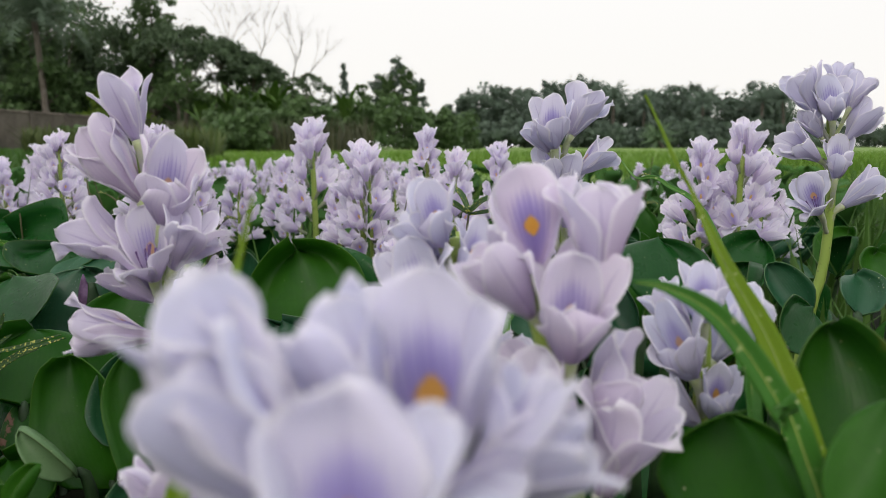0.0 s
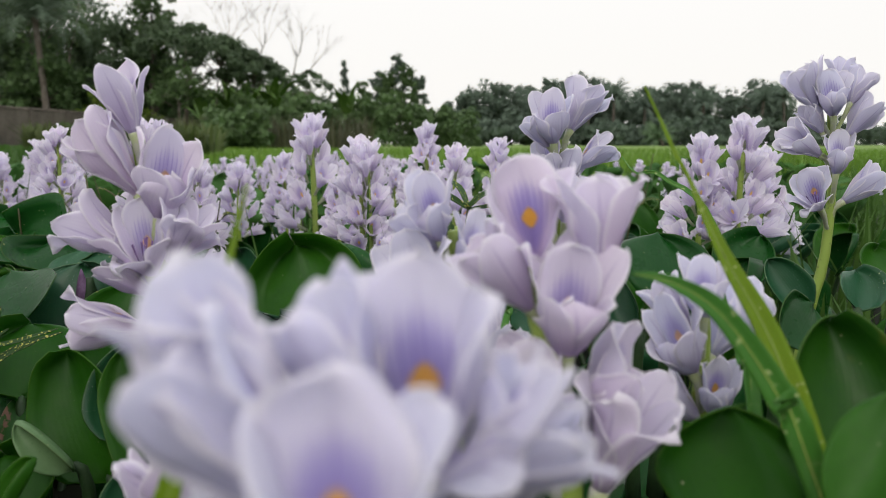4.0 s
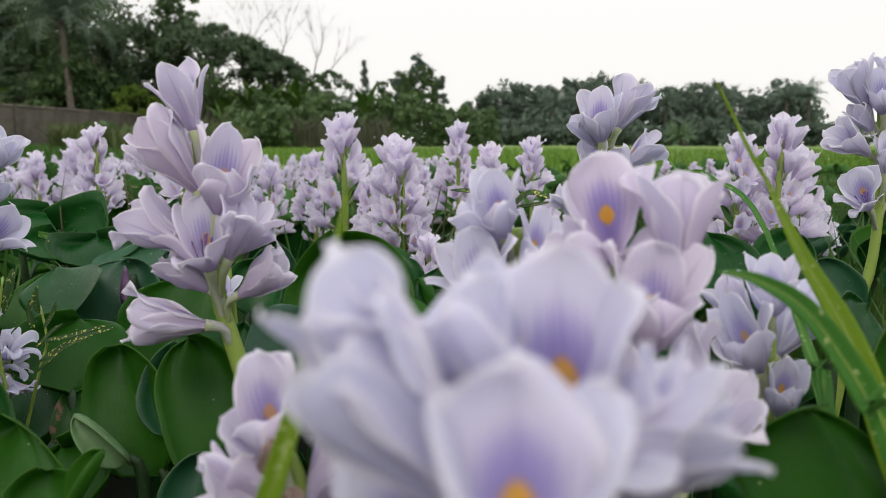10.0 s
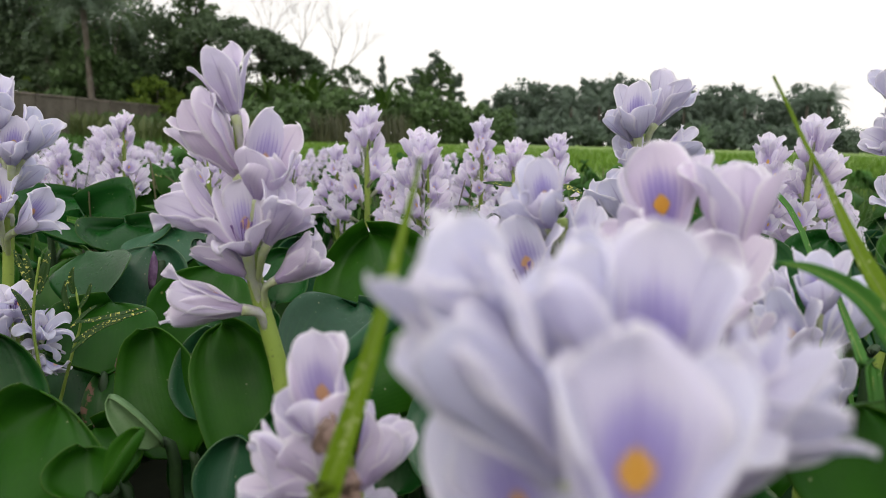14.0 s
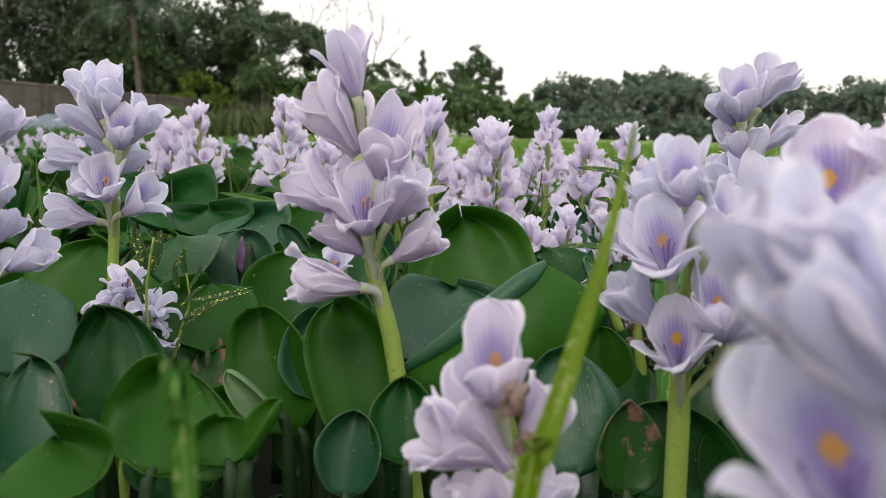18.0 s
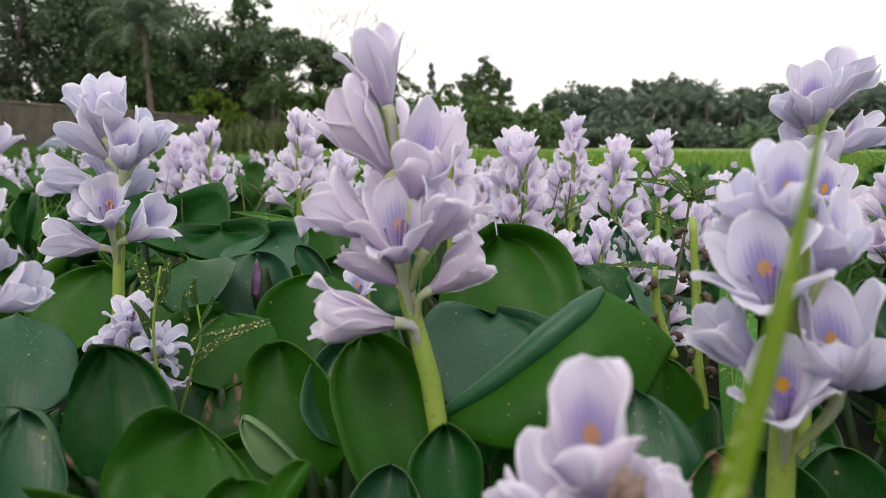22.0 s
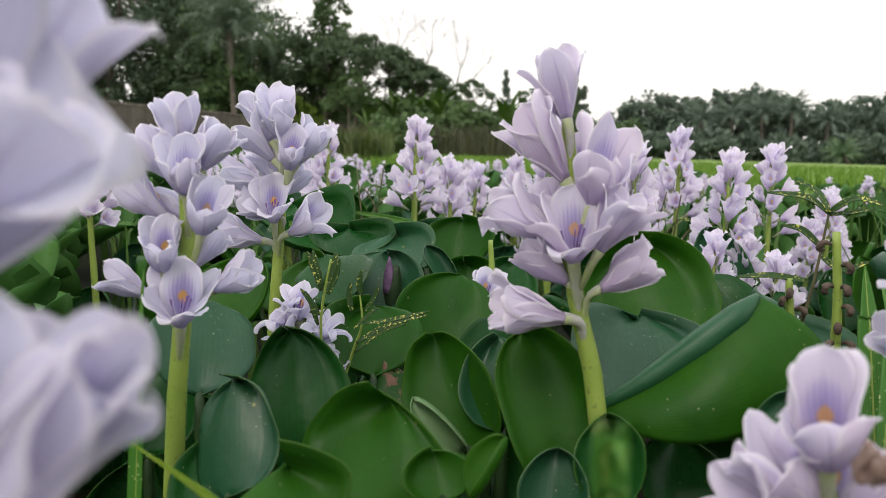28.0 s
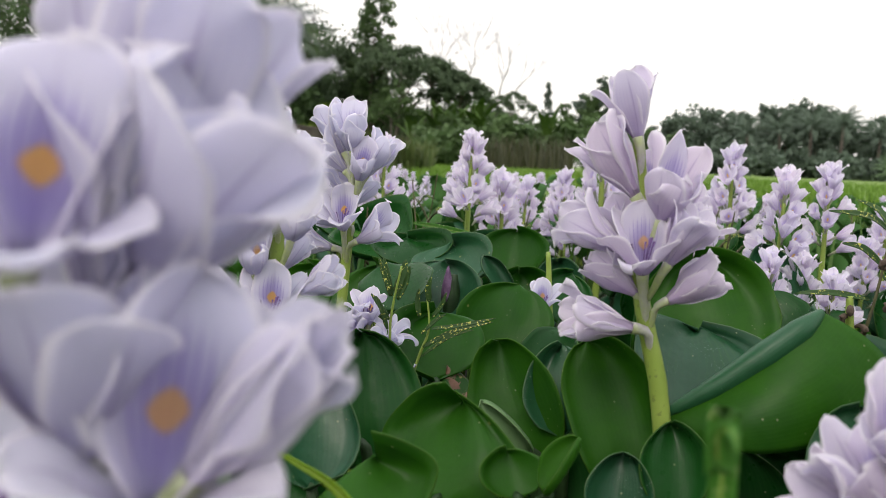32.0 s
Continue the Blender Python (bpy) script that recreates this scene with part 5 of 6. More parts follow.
flower_spike("large pale lilac water hyacinth flower spike with cupped flowers",
             [(0.0452, 0.2050, 0.0000), (0.0420, 0.2050, 0.1047), (0.0389, 0.2050, 0.2094), (0.0379, 0.2050, 0.2275), (0.0351, 0.2050, 0.2468), (0.0305, 0.2050, 0.2639), (0.0268, 0.2050, 0.2756), (0.0259, 0.2050, 0.2823)],
             [(0.0293, 0.2168, 0.2809, -0.19, -0.21, 0.96, "V", 0.0320),
              (0.0263, 0.2030, 0.2707, -0.64, -0.04, 0.77, "C", 0.0259),
              (0.0359, 0.1963, 0.2588, -0.00, -0.23, 0.97, "H", 0.0328),
              (0.0453, 0.2030, 0.2805, -0.01, 0.16, 0.99, "C", 0.0294),
              (0.0426, 0.2031, 0.2386, 0.56, -0.07, 0.83, "H", 0.0309),
              (0.0465, 0.1965, 0.2176, 0.26, -0.12, 0.96, "S", 0.0349),
              (0.0308, 0.1965, 0.2304, -0.22, -0.13, 0.97, "H", 0.0329),
              (0.0357, 0.2136, 0.2419, -0.78, 0.38, 0.49, "C", 0.0220)], 0.0046, 1)
flower_spike("lilac water hyacinth flower spike with hooded top flower",
             [(0.2480, 0.5200, 0.0000), (0.2609, 0.5200, 0.0972), (0.2737, 0.5200, 0.1944), (0.2812, 0.5200, 0.2285), (0.2833, 0.5200, 0.2661), (0.2829, 0.5200, 0.3029), (0.2788, 0.5200, 0.3349), (0.2782, 0.5200, 0.3507)],
             [(0.2667, 0.5180, 0.3426, -0.43, 0.04, 0.90, "C", 0.0339),
              (0.2752, 0.5108, 0.3377, -0.23, -0.23, 0.94, "H", 0.0308),
              (0.2902, 0.5180, 0.3467, 0.43, 0.21, 0.88, "C", 0.0255),
              (0.2875, 0.5292, 0.3573, 0.15, 0.30, 0.94, "C", 0.0221),
              (0.2719, 0.5180, 0.3101, -0.85, -0.10, 0.51, "S", 0.0320),
              (0.2899, 0.5180, 0.3246, 0.60, 0.03, 0.80, "C", 0.0293),
              (0.2805, 0.5109, 0.2968, 0.03, -0.08, 1.00, "H", 0.0300),
              (0.2715, 0.5110, 0.2718, -0.60, -0.24, 0.77, "O", 0.0312),
              (0.2903, 0.5180, 0.2762, 0.77, -0.04, 0.64, "S", 0.0333),
              (0.2716, 0.5180, 0.3268, -0.50, 0.04, 0.87, "C", 0.0226)], 0.0036, 0)
flower_spike("small lilac water hyacinth flower spike between grass blades",
             [(0.1128, 0.2750, 0.0000), (0.1091, 0.2750, 0.0984), (0.1054, 0.2750, 0.1967), (0.1042, 0.2750, 0.2157), (0.1039, 0.2750, 0.2320), (0.1041, 0.2750, 0.2435), (0.1035, 0.2750, 0.2526)],
             [(0.1003, 0.2662, 0.2530, -0.12, -0.13, 0.98, "H", 0.0240),
              (0.0974, 0.2663, 0.2307, -0.49, -0.14, 0.86, "H", 0.0314),
              (0.1059, 0.2664, 0.2140, 0.03, -0.21, 0.98, "H", 0.0227),
              (0.1029, 0.2731, 0.2089, -0.76, 0.04, 0.65, "C", 0.0220),
              (0.1102, 0.2837, 0.2317, 0.54, 0.30, 0.79, "C", 0.0324),
              (0.1011, 0.2838, 0.2434, -0.56, 0.31, 0.77, "C", 0.0233)], 0.0036, 0)
flower_spike("short lilac water hyacinth flower spike with cupped top flower",
             [(-0.0519, 0.1965, 0.0000), (-0.0560, 0.1965, 0.0932), (-0.0602, 0.1965, 0.1864), (-0.0611, 0.1965, 0.1994), (-0.0627, 0.1965, 0.2140), (-0.0655, 0.1965, 0.2228), (-0.0667, 0.1965, 0.2272)],
             [(-0.0671, 0.1879, 0.2290, -0.17, -0.23, 0.96, "H", 0.0297),
              (-0.0636, 0.1946, 0.2066, -0.52, -0.01, 0.85, "S", 0.0320),
              (-0.0672, 0.1946, 0.2100, -0.90, -0.22, 0.38, "S", 0.0272),
              (-0.0653, 0.1882, 0.1835, -0.32, -0.23, 0.92, "O", 0.0272),
              (-0.0605, 0.1946, 0.2123, 0.48, 0.19, 0.85, "C", 0.0220),
              (-0.0599, 0.1946, 0.1866, 0.41, 0.10, 0.91, "C", 0.0220),
              (-0.0678, 0.1946, 0.1811, -0.77, -0.16, 0.62, "S", 0.0242)], 0.0036, 1)
flower_spike("lilac water hyacinth flower spike with a dark violet-eyed low flower",
             [(-0.3361, 0.3020, 0.0000), (-0.3308, 0.3020, 0.0865), (-0.3256, 0.3020, 0.1731), (-0.3238, 0.3020, 0.1930), (-0.3206, 0.3020, 0.2237), (-0.3173, 0.3020, 0.2508), (-0.3172, 0.3020, 0.2720), (-0.3181, 0.3020, 0.2876), (-0.3190, 0.3020, 0.3004)],
             [(-0.3177, 0.3002, 0.3005, -0.23, 0.00, 0.97, "C", 0.0280),
              (-0.3124, 0.2939, 0.2826, 0.02, -0.25, 0.97, "H", 0.0283),
              (-0.3079, 0.3002, 0.2950, 0.45, 0.15, 0.88, "C", 0.0231),
              (-0.3275, 0.3002, 0.2713, -0.74, -0.18, 0.65, "C", 0.0242),
              (-0.3246, 0.2940, 0.2461, 0.05, -0.25, 0.97, "H", 0.0274),
              (-0.3053, 0.2939, 0.2650, 0.35, -0.18, 0.92, "H", 0.0274),
              (-0.3170, 0.2941, 0.2199, 0.17, -0.21, 0.96, "O", 0.0328),
              (-0.3024, 0.3002, 0.2379, 0.82, 0.13, 0.56, "C", 0.0227),
              (-0.3195, 0.3100, 0.2461, 0.32, 0.47, 0.82, "C", 0.0220),
              (-0.3206, 0.3101, 0.2705, -0.89, 0.23, 0.38, "C", 0.0220),
              (-0.3379, 0.3002, 0.2327, -0.85, -0.17, 0.50, "S", 0.0223),
              (-0.3226, 0.3002, 0.2902, -0.71, 0.07, 0.70, "C", 0.0276)], 0.0044, 0)
flower_spike("small wilting lilac water hyacinth flower spike, petals drooping",
             [(-0.3264, 0.4200, 0.0000), (-0.3205, 0.4200, 0.0784), (-0.3147, 0.4200, 0.1568), (-0.3133, 0.4200, 0.1710), (-0.3118, 0.4200, 0.1885), (-0.3102, 0.4200, 0.1990)],
             [(-0.3170, 0.4182, 0.1909, -0.58, -0.05, 0.81, "W", 0.0271),
              (-0.3161, 0.4118, 0.1797, -0.13, -0.27, 0.95, "V", 0.0248),
              (-0.3111, 0.4182, 0.1953, -0.04, -0.05, 1.00, "O", 0.0249),
              (-0.2968, 0.4182, 0.1842, 0.28, -0.01, 0.96, "W", 0.0255),
              (-0.3012, 0.4182, 0.1792, 0.75, 0.01, 0.66, "W", 0.0214),
              (-0.2980, 0.4118, 0.1761, 0.10, -0.41, -0.91, "W", 0.0189),
              (-0.2918, 0.4118, 0.1730, 0.50, -0.34, -0.80, "W", 0.0202)], 0.0034, 0)
flower_spike("pale lilac water hyacinth flower spike with hooded broad petals",
             [(-0.0118, 0.1301, 0.03), (-0.0105, 0.1221, 0.1231), (-0.0085, 0.114, 0.2163), (-0.0080, 0.106, 0.2402), (-0.0070, 0.100, 0.2556), (-0.0060, 0.098, 0.2694)],
             [(-0.0178, 0.0878, 0.2728, -0.56, 0.01, 0.83, "N", 0.0321),
              (-0.0158, 0.0828, 0.2733, -0.61, -0.07, 0.79, "N", 0.0261),
              (-0.0006, 0.1021, 0.2672, -0.17, -0.22, 0.96, "V", 0.0331),
              (-0.0104, 0.0717, 0.2662, 0.05, -0.17, 0.98, "V", 0.0267),
              (0.0072, 0.0957, 0.2646, 0.32, 0.09, 0.94, "C", 0.0220),
              (-0.0172, 0.0880, 0.2525, -0.40, -0.16, 0.90, "O", 0.0292),
              (-0.0074, 0.0956, 0.2765, -0.51, 0.19, 0.84, "C", 0.0233),
              (0.0008, 0.0945, 0.2702, 0.85, -0.02, 0.53, "S", 0.0220)], 0.0034, 0)
flower_spike("pale lilac water hyacinth flower spike with petals spread wide",
             [(-0.2244, 0.0528, 0.0), (-0.2295, 0.0625, 0.1683), (-0.2336, 0.0700, 0.2356), (-0.2343, 0.0725, 0.2567), (-0.2333, 0.0750, 0.2741), (-0.2310, 0.0782, 0.2935)],
             [(-0.2107, 0.0665, 0.2493, 0.26, -0.08, 0.96, "V", 0.0409),
              (-0.2234, 0.0568, 0.2900, 0.35, -0.15, 0.93, "V", 0.0329),
              (-0.2192, 0.0713, 0.2803, 0.38, 0.17, 0.91, "B", 0.0430),
              (-0.2203, 0.0631, 0.2589, 0.08, -0.10, 0.99, "G", 0.0346),
              (-0.2224, 0.0831, 0.2977, 0.34, 0.26, 0.90, "C", 0.0388),
              (-0.2217, 0.0686, 0.2806, 0.20, 0.04, 0.98, "C", 0.0376),
              (-0.2283, 0.0620, 0.2431, -0.21, -0.18, 0.96, "O", 0.0220),
              (-0.2289, 0.0800, 0.3032, 0.01, 0.22, 0.98, "C", 0.0375),
              (-0.2409, 0.0654, 0.2718, -0.51, -0.12, 0.85, "C", 0.0260),
              (-0.2056, 0.0698, 0.2556, 0.66, 0.14, 0.74, "N", 0.0333)], 0.0034, 0)
flower_spike("single small lilac flower on a spent green stalk",
             [(-0.2029, 0.5800, 0.0000), (-0.2056, 0.5800, 0.0859), (-0.2084, 0.5800, 0.1718), (-0.2094, 0.5800, 0.1912), (-0.2110, 0.5800, 0.2152), (-0.2128, 0.5800, 0.2342)],
             [(-0.2141, 0.5712, 0.1853, 0.07, -0.30, 0.95, "O", 0.0269),
              (-0.2125, 0.5780, 0.1816, -0.74, -0.30, 0.60, "S", 0.0220)], 0.0032, 0)
leaf((-0.2759, 0.3294, 0.1331), (-0.2971, 0.3577, 0.2048), (0.05, -0.85, 0.5), 0.0764, LEAF_DARK, -0.5, -0.12, 0.05, 0)
leaf((-0.2183, 0.2687, 0.1562), (-0.2090, 0.2959, 0.1950), (-0.1, -0.6, 0.8), 0.0811, LEAF, -0.55, -0.12, 0.04, 0)
leaf((-0.3450, 0.3556, 0.1623), (-0.3616, 0.3919, 0.2151), (0.35, -0.7, 0.6), 0.0672, LEAF_BLUE, 0.45, -0.15, 0.05, 0)
leaf((-0.2805, 0.2702, 0.1500), (-0.2914, 0.2962, 0.1974), (-0.2, -0.8, 0.5), 0.0576, LEAF_BLUE, -0.4, -0.1, 0.04, 0)
leaf((-0.2700, 0.3036, 0.1604), (-0.2836, 0.3042, 0.1761), (-0.3, -0.7, 0.6), 0.0148, LEAF_WORN, 0.9, -0.2, 0.1, 0.6)
leaf((-0.1839, 0.3715, 0.1335), (-0.2190, 0.3972, 0.1995), (-0.15, -0.9, 0.35), 0.0573, LEAF, 0.3, -0.1, 0.03, 0)
leaf((-0.2489, 0.4132, 0.1261), (-0.2616, 0.4381, 0.1676), (0.1, -0.9, 0.4), 0.0393, LEAF_WORN, 0.5, -0.2, 0.12, 0)
leaf((-0.1879, 0.3452, 0.1524), (-0.2118, 0.3391, 0.1797), (-0.45, -0.55, 0.7), 0.0210, LEAF_PALE, 0.8, -0.4, 0.1, 0.55)
leaf((-0.1317, 0.3329, 0.1383), (-0.1580, 0.3663, 0.2151), (0.2, -0.95, 0.2), 0.0496, LEAF, 0.5, -0.05, 0.03, 0)
leaf((-0.1504, 0.3610, 0.1588), (-0.1691, 0.3744, 0.2104), (0.6, -0.7, 0.2), 0.0175, LEAF_DARK, 0.7, -0.05, 0.03, 0)
leaf((-0.1822, 0.4073, 0.1683), (-0.1894, 0.4295, 0.1868), (0.3, -0.8, 0.4), 0.0176, LEAF_BLUE, 0.7, -0.1, 0.04, 0)
leaf((-0.3116, 0.5720, 0.1509), (-0.3144, 0.6019, 0.2186), (0, -0.75, 0.65), 0.0960, LEAF_BLUE, 0.5, -0.18, 0.06, 0)
leaf((-0.2465, 0.5178, 0.1429), (-0.2336, 0.5498, 0.2111), (0.1, -0.9, 0.4), 0.0821, LEAF, 0.4, -0.1, 0.04, 0)
leaf((-0.4251, 0.5264, 0.1446), (-0.4274, 0.5659, 0.2075), (-0.1, -0.85, 0.5), 0.0920, LEAF, 0.4, -0.1, 0.05, 0)
leaf((-0.3908, 0.6019, 0.1443), (-0.3972, 0.6403, 0.2030), (0, -0.8, 0.55), 0.0882, LEAF, 0.45, -0.12, 0.05, 0)
leaf((-0.2488, 0.6059, 0.1901), (-0.2743, 0.6076, 0.2228), (0.5, -0.7, 0.5), 0.0343, LEAF_BLUE, 0.9, -0.1, 0.05, 0.6)
leaf((-0.3090, 0.7492, 0.1768), (-0.3313, 0.7819, 0.2101), (0, -0.7, 0.7), 0.0911, LEAF_BLUE, 0.6, -0.15, 0.05, 0)
leaf((-0.1692, 0.2569, 0.1727), (-0.1569, 0.2620, 0.1969), (-0.6, -0.6, 0.5), 0.0183, LEAF, 0.9, -0.05, 0.04, 0.4)
leaf((-0.1817, 0.2644, 0.1652), (-0.1892, 0.2760, 0.1815), (0, -0.6, 0.8), 0.0295, LEAF, 0.5, -0.1, 0.05, 0)
leaf((-0.1406, 0.3054, 0.1323), (-0.1413, 0.3211, 0.1703), (0, -0.85, 0.5), 0.0327, LEAF_BLUE, 0.4, -0.1, 0.04, 0)
leaf((-0.0835, 0.4526, 0.1844), (-0.1054, 0.4899, 0.2491), (0, -0.92, 0.4), 0.0926, LEAF, -0.3, -0.07, 0.03, 0)
leaf((-0.1045, 0.3613, 0.1703), (-0.0890, 0.4259, 0.2155), (0.1, -0.6, 0.8), 0.0946, LEAF_BLUE, 0.5, -0.12, 0.05, 0)
leaf((-0.0075, 0.3877, 0.1641), (-0.0160, 0.4017, 0.1969), (-0.2, -0.85, 0.4), 0.0333, LEAF_SCARRED, 0.5, -0.1, 0.05, 0)
leaf((-0.0335, 0.3014, 0.1527), (-0.0340, 0.3294, 0.2053), (-0.2, -0.85, 0.4), 0.0495, LEAF_BLUE, -0.4, -0.1, 0.04, 0)
leaf((-0.0107, 0.2936, 0.1499), (-0.0121, 0.3093, 0.1886), (0.1, -0.8, 0.5), 0.0338, LEAF_WORN, 0.5, -0.1, 0.08, 0)
leaf((0.0202, 0.3535, 0.1154), (0.0218, 0.3713, 0.1662), (0.1, -0.8, 0.5), 0.0665, LEAF_DARK, 0.5, -0.1, 0.05, 0)
leaf((0.0623, 0.3681, 0.1100), (0.0586, 0.3855, 0.1619), (0, -0.85, 0.45), 0.0616, LEAF_DARK, 0.5, -0.1, 0.05, 0)
leaf((0.1242, 0.4499, 0.1983), (0.1138, 0.4735, 0.2290), (-0.5, -0.7, 0.5), 0.0260, LEAF_BLUE, 0.8, -0.1, 0.05, 0)
leaf((-0.2057, 0.4622, 0.1457), (-0.1823, 0.5119, 0.1871), (0.2, -0.85, 0.4), 0.0572, LEAF_DARK, 0.5, -0.1, 0.05, 0)
leaf((-0.2980, 0.4367, 0.1199), (-0.3212, 0.4703, 0.1602), (0.1, -0.85, 0.4), 0.0628, LEAF_DARK, 0.5, -0.1, 0.05, 0)
leaf((-0.0174, 0.6311, 0.1653), (-0.0359, 0.6549, 0.2042), (0, -0.8, 0.5), 0.0726, LEAF_DARK, 0.5, -0.1, 0.05, 0)
leaf((0.0111, 0.5340, 0.1735), (-0.0053, 0.5680, 0.2111), (0.4, -0.8, 0.4), 0.0286, LEAF_BLUE, 0.9, -0.1, 0.05, 0)
leaf((-0.1137, 0.3159, 0.1464), (-0.1202, 0.3338, 0.1838), (0.1, -0.9, 0.3), 0.0334, LEAF_DARK, 0.5, -0.1, 0.05, 0)
leaf((-0.2286, 0.2072, 0.1728), (-0.2376, 0.2282, 0.1903), (0, -0.4, 0.9), 0.0547, LEAF, -0.4, -0.1, 0.05, 0)
leaf((-0.2355, 0.6297, 0.1561), (-0.2523, 0.6529, 0.2041), (0.1, -0.85, 0.5), 0.0665, LEAF, 0.5, -0.1, 0.04, 0)
leaf((-0.1736, 0.3743, 0.1531), (-0.1837, 0.3991, 0.2004), (-0.2, -0.85, 0.4), 0.0391, LEAF_BLUE, 0.6, -0.1, 0.05, 0)
leaf((-0.2640, 0.6896, 0.1900), (-0.2651, 0.7168, 0.2382), (0, -0.8, 0.5), 0.0782, LEAF, 0.5, -0.1, 0.04, 0)
leaf((-0.3037, 0.6169, 0.1876), (-0.3221, 0.6594, 0.2270), (0, -0.75, 0.6), 0.0864, LEAF_BLUE, 0.5, -0.15, 0.05, 0)
leaf((-0.2012, 0.5984, 0.1687), (-0.1914, 0.6274, 0.2100), (0.2, -0.85, 0.4), 0.0550, LEAF_DARK, 0.5, -0.1, 0.04, 0)
leaf((-0.4722, 0.7258, 0.2117), (-0.4644, 0.7814, 0.2428), (0, -0.6, 0.8), 0.1046, LEAF_DARK, 0.5, -0.1, 0.05, 0)
leaf((-0.3501, 0.6373, 0.1988), (-0.3648, 0.6816, 0.2275), (0.1, -0.6, 0.8), 0.0918, LEAF_DARK, 0.5, -0.1, 0.05, 0)
leaf((0.1308, 0.2248, 0.2059), (0.1433, 0.2523, 0.2550), (-0.1, -0.95, 0.3), 0.0457, LEAF_SCARRED, 0.35, -0.05, 0.03, 0, label="bright green leaf with insect holes and yellow scars")
leaf((0.0922, 0.1987, 0.2019), (0.0944, 0.2139, 0.2365), (0, -0.93, 0.35), 0.0529, LEAF, -0.3, -0.08, 0.03, 0)
leaf((0.0979, 0.1620, 0.2269), (0.1139, 0.1765, 0.2566), (-0.5, -0.7, 0.5), 0.0195, LEAF, 0.9, -0.1, 0.05, 0)
leaf((0.1348, 0.4144, 0.2239), (0.1438, 0.4504, 0.2621), (0, -0.85, 0.5), 0.0622, LEAF_DARK, 0.5, -0.1, 0.05, 0)
leaf((0.2308, 0.4435, 0.2109), (0.2111, 0.4582, 0.2433), (-0.3, -0.8, 0.5), 0.0303, LEAF_BLUE, 0.8, -0.1, 0.05, 0)
leaf((0.1953, 0.3919, 0.2054), (0.2214, 0.4151, 0.2247), (0.2, -0.7, 0.6), 0.0423, LEAF_DARK, 0.5, -0.1, 0.05, 0)
leaf((0.2658, 0.4440, 0.2129), (0.2754, 0.4679, 0.2378), (0.2, -0.7, 0.6), 0.0329, LEAF_BLUE, 0.6, -0.1, 0.05, 0)
leaf((-0.3217, 0.5368, 0.1820), (-0.3563, 0.5920, 0.2153), (0, -0.7, 0.6), 0.0730, LEAF_DARK, 0.5, -0.1, 0.05, 0)
leaf((-0.2660, 0.4324, 0.1572), (-0.2806, 0.4688, 0.1993), (0.1, -0.8, 0.5), 0.0738, LEAF, 0.45, -0.12, 0.05, 0)
leaf((-0.2062, 0.3383, 0.1329), (-0.2302, 0.3618, 0.1568), (0.2, -0.7, 0.6), 0.0441, LEAF, 0.5, -0.1, 0.05, 0)
leaf((0.3188, 0.4955, 0.2172), (0.3249, 0.5298, 0.2443), (0, -0.75, 0.6), 0.0450, LEAF, 0.5, -0.1, 0.05, 0)
leaf((-0.3938, 0.6902, 0.1972), (-0.4522, 0.7451, 0.2296), (0, -0.65, 0.7), 0.1094, LEAF_DARK, 0.5, -0.1, 0.05, 0)
rolled_leaf([(-0.1239, 0.3493, 0.181), (-0.0992, 0.3508, 0.1984), (-0.075, 0.3557, 0.2178), (-0.0584, 0.3618, 0.2315), (-0.0484, 0.3684, 0.2402)], [(-0.1225, 0.3492, 0.1792), (-0.0979, 0.3353, 0.1748), (-0.0681, 0.3331, 0.1764), (-0.0359, 0.343, 0.1887), (-0.0149, 0.3639, 0.2161)], [0.0010, 0.0044, 0.0060, 0.0052, 0.0010])
# dark filler leaves low in the gaps, their colour standing in for shade
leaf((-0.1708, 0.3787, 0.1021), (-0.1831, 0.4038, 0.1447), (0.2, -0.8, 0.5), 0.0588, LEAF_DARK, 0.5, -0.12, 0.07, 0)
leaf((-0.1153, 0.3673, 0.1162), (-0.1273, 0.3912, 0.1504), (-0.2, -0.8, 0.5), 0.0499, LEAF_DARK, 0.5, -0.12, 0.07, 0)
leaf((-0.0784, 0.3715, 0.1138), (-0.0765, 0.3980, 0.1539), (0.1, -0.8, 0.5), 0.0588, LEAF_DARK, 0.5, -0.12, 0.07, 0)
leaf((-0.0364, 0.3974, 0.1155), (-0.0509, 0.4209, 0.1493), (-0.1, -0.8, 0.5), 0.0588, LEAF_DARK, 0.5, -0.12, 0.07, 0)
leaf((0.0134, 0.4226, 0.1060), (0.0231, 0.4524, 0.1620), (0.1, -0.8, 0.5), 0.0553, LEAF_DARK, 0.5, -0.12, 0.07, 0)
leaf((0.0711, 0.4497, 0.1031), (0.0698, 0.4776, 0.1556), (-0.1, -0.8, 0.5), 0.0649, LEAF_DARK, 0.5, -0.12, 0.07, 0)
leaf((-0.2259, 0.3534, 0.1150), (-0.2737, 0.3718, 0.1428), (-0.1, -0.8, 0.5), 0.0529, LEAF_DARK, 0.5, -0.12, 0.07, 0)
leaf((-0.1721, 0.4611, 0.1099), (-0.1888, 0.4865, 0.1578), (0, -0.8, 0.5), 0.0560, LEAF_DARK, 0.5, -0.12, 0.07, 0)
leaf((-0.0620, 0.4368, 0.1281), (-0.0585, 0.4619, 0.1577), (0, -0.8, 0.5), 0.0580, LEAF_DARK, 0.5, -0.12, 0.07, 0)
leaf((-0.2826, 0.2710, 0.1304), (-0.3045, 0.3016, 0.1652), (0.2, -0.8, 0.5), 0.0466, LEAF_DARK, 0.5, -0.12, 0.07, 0)
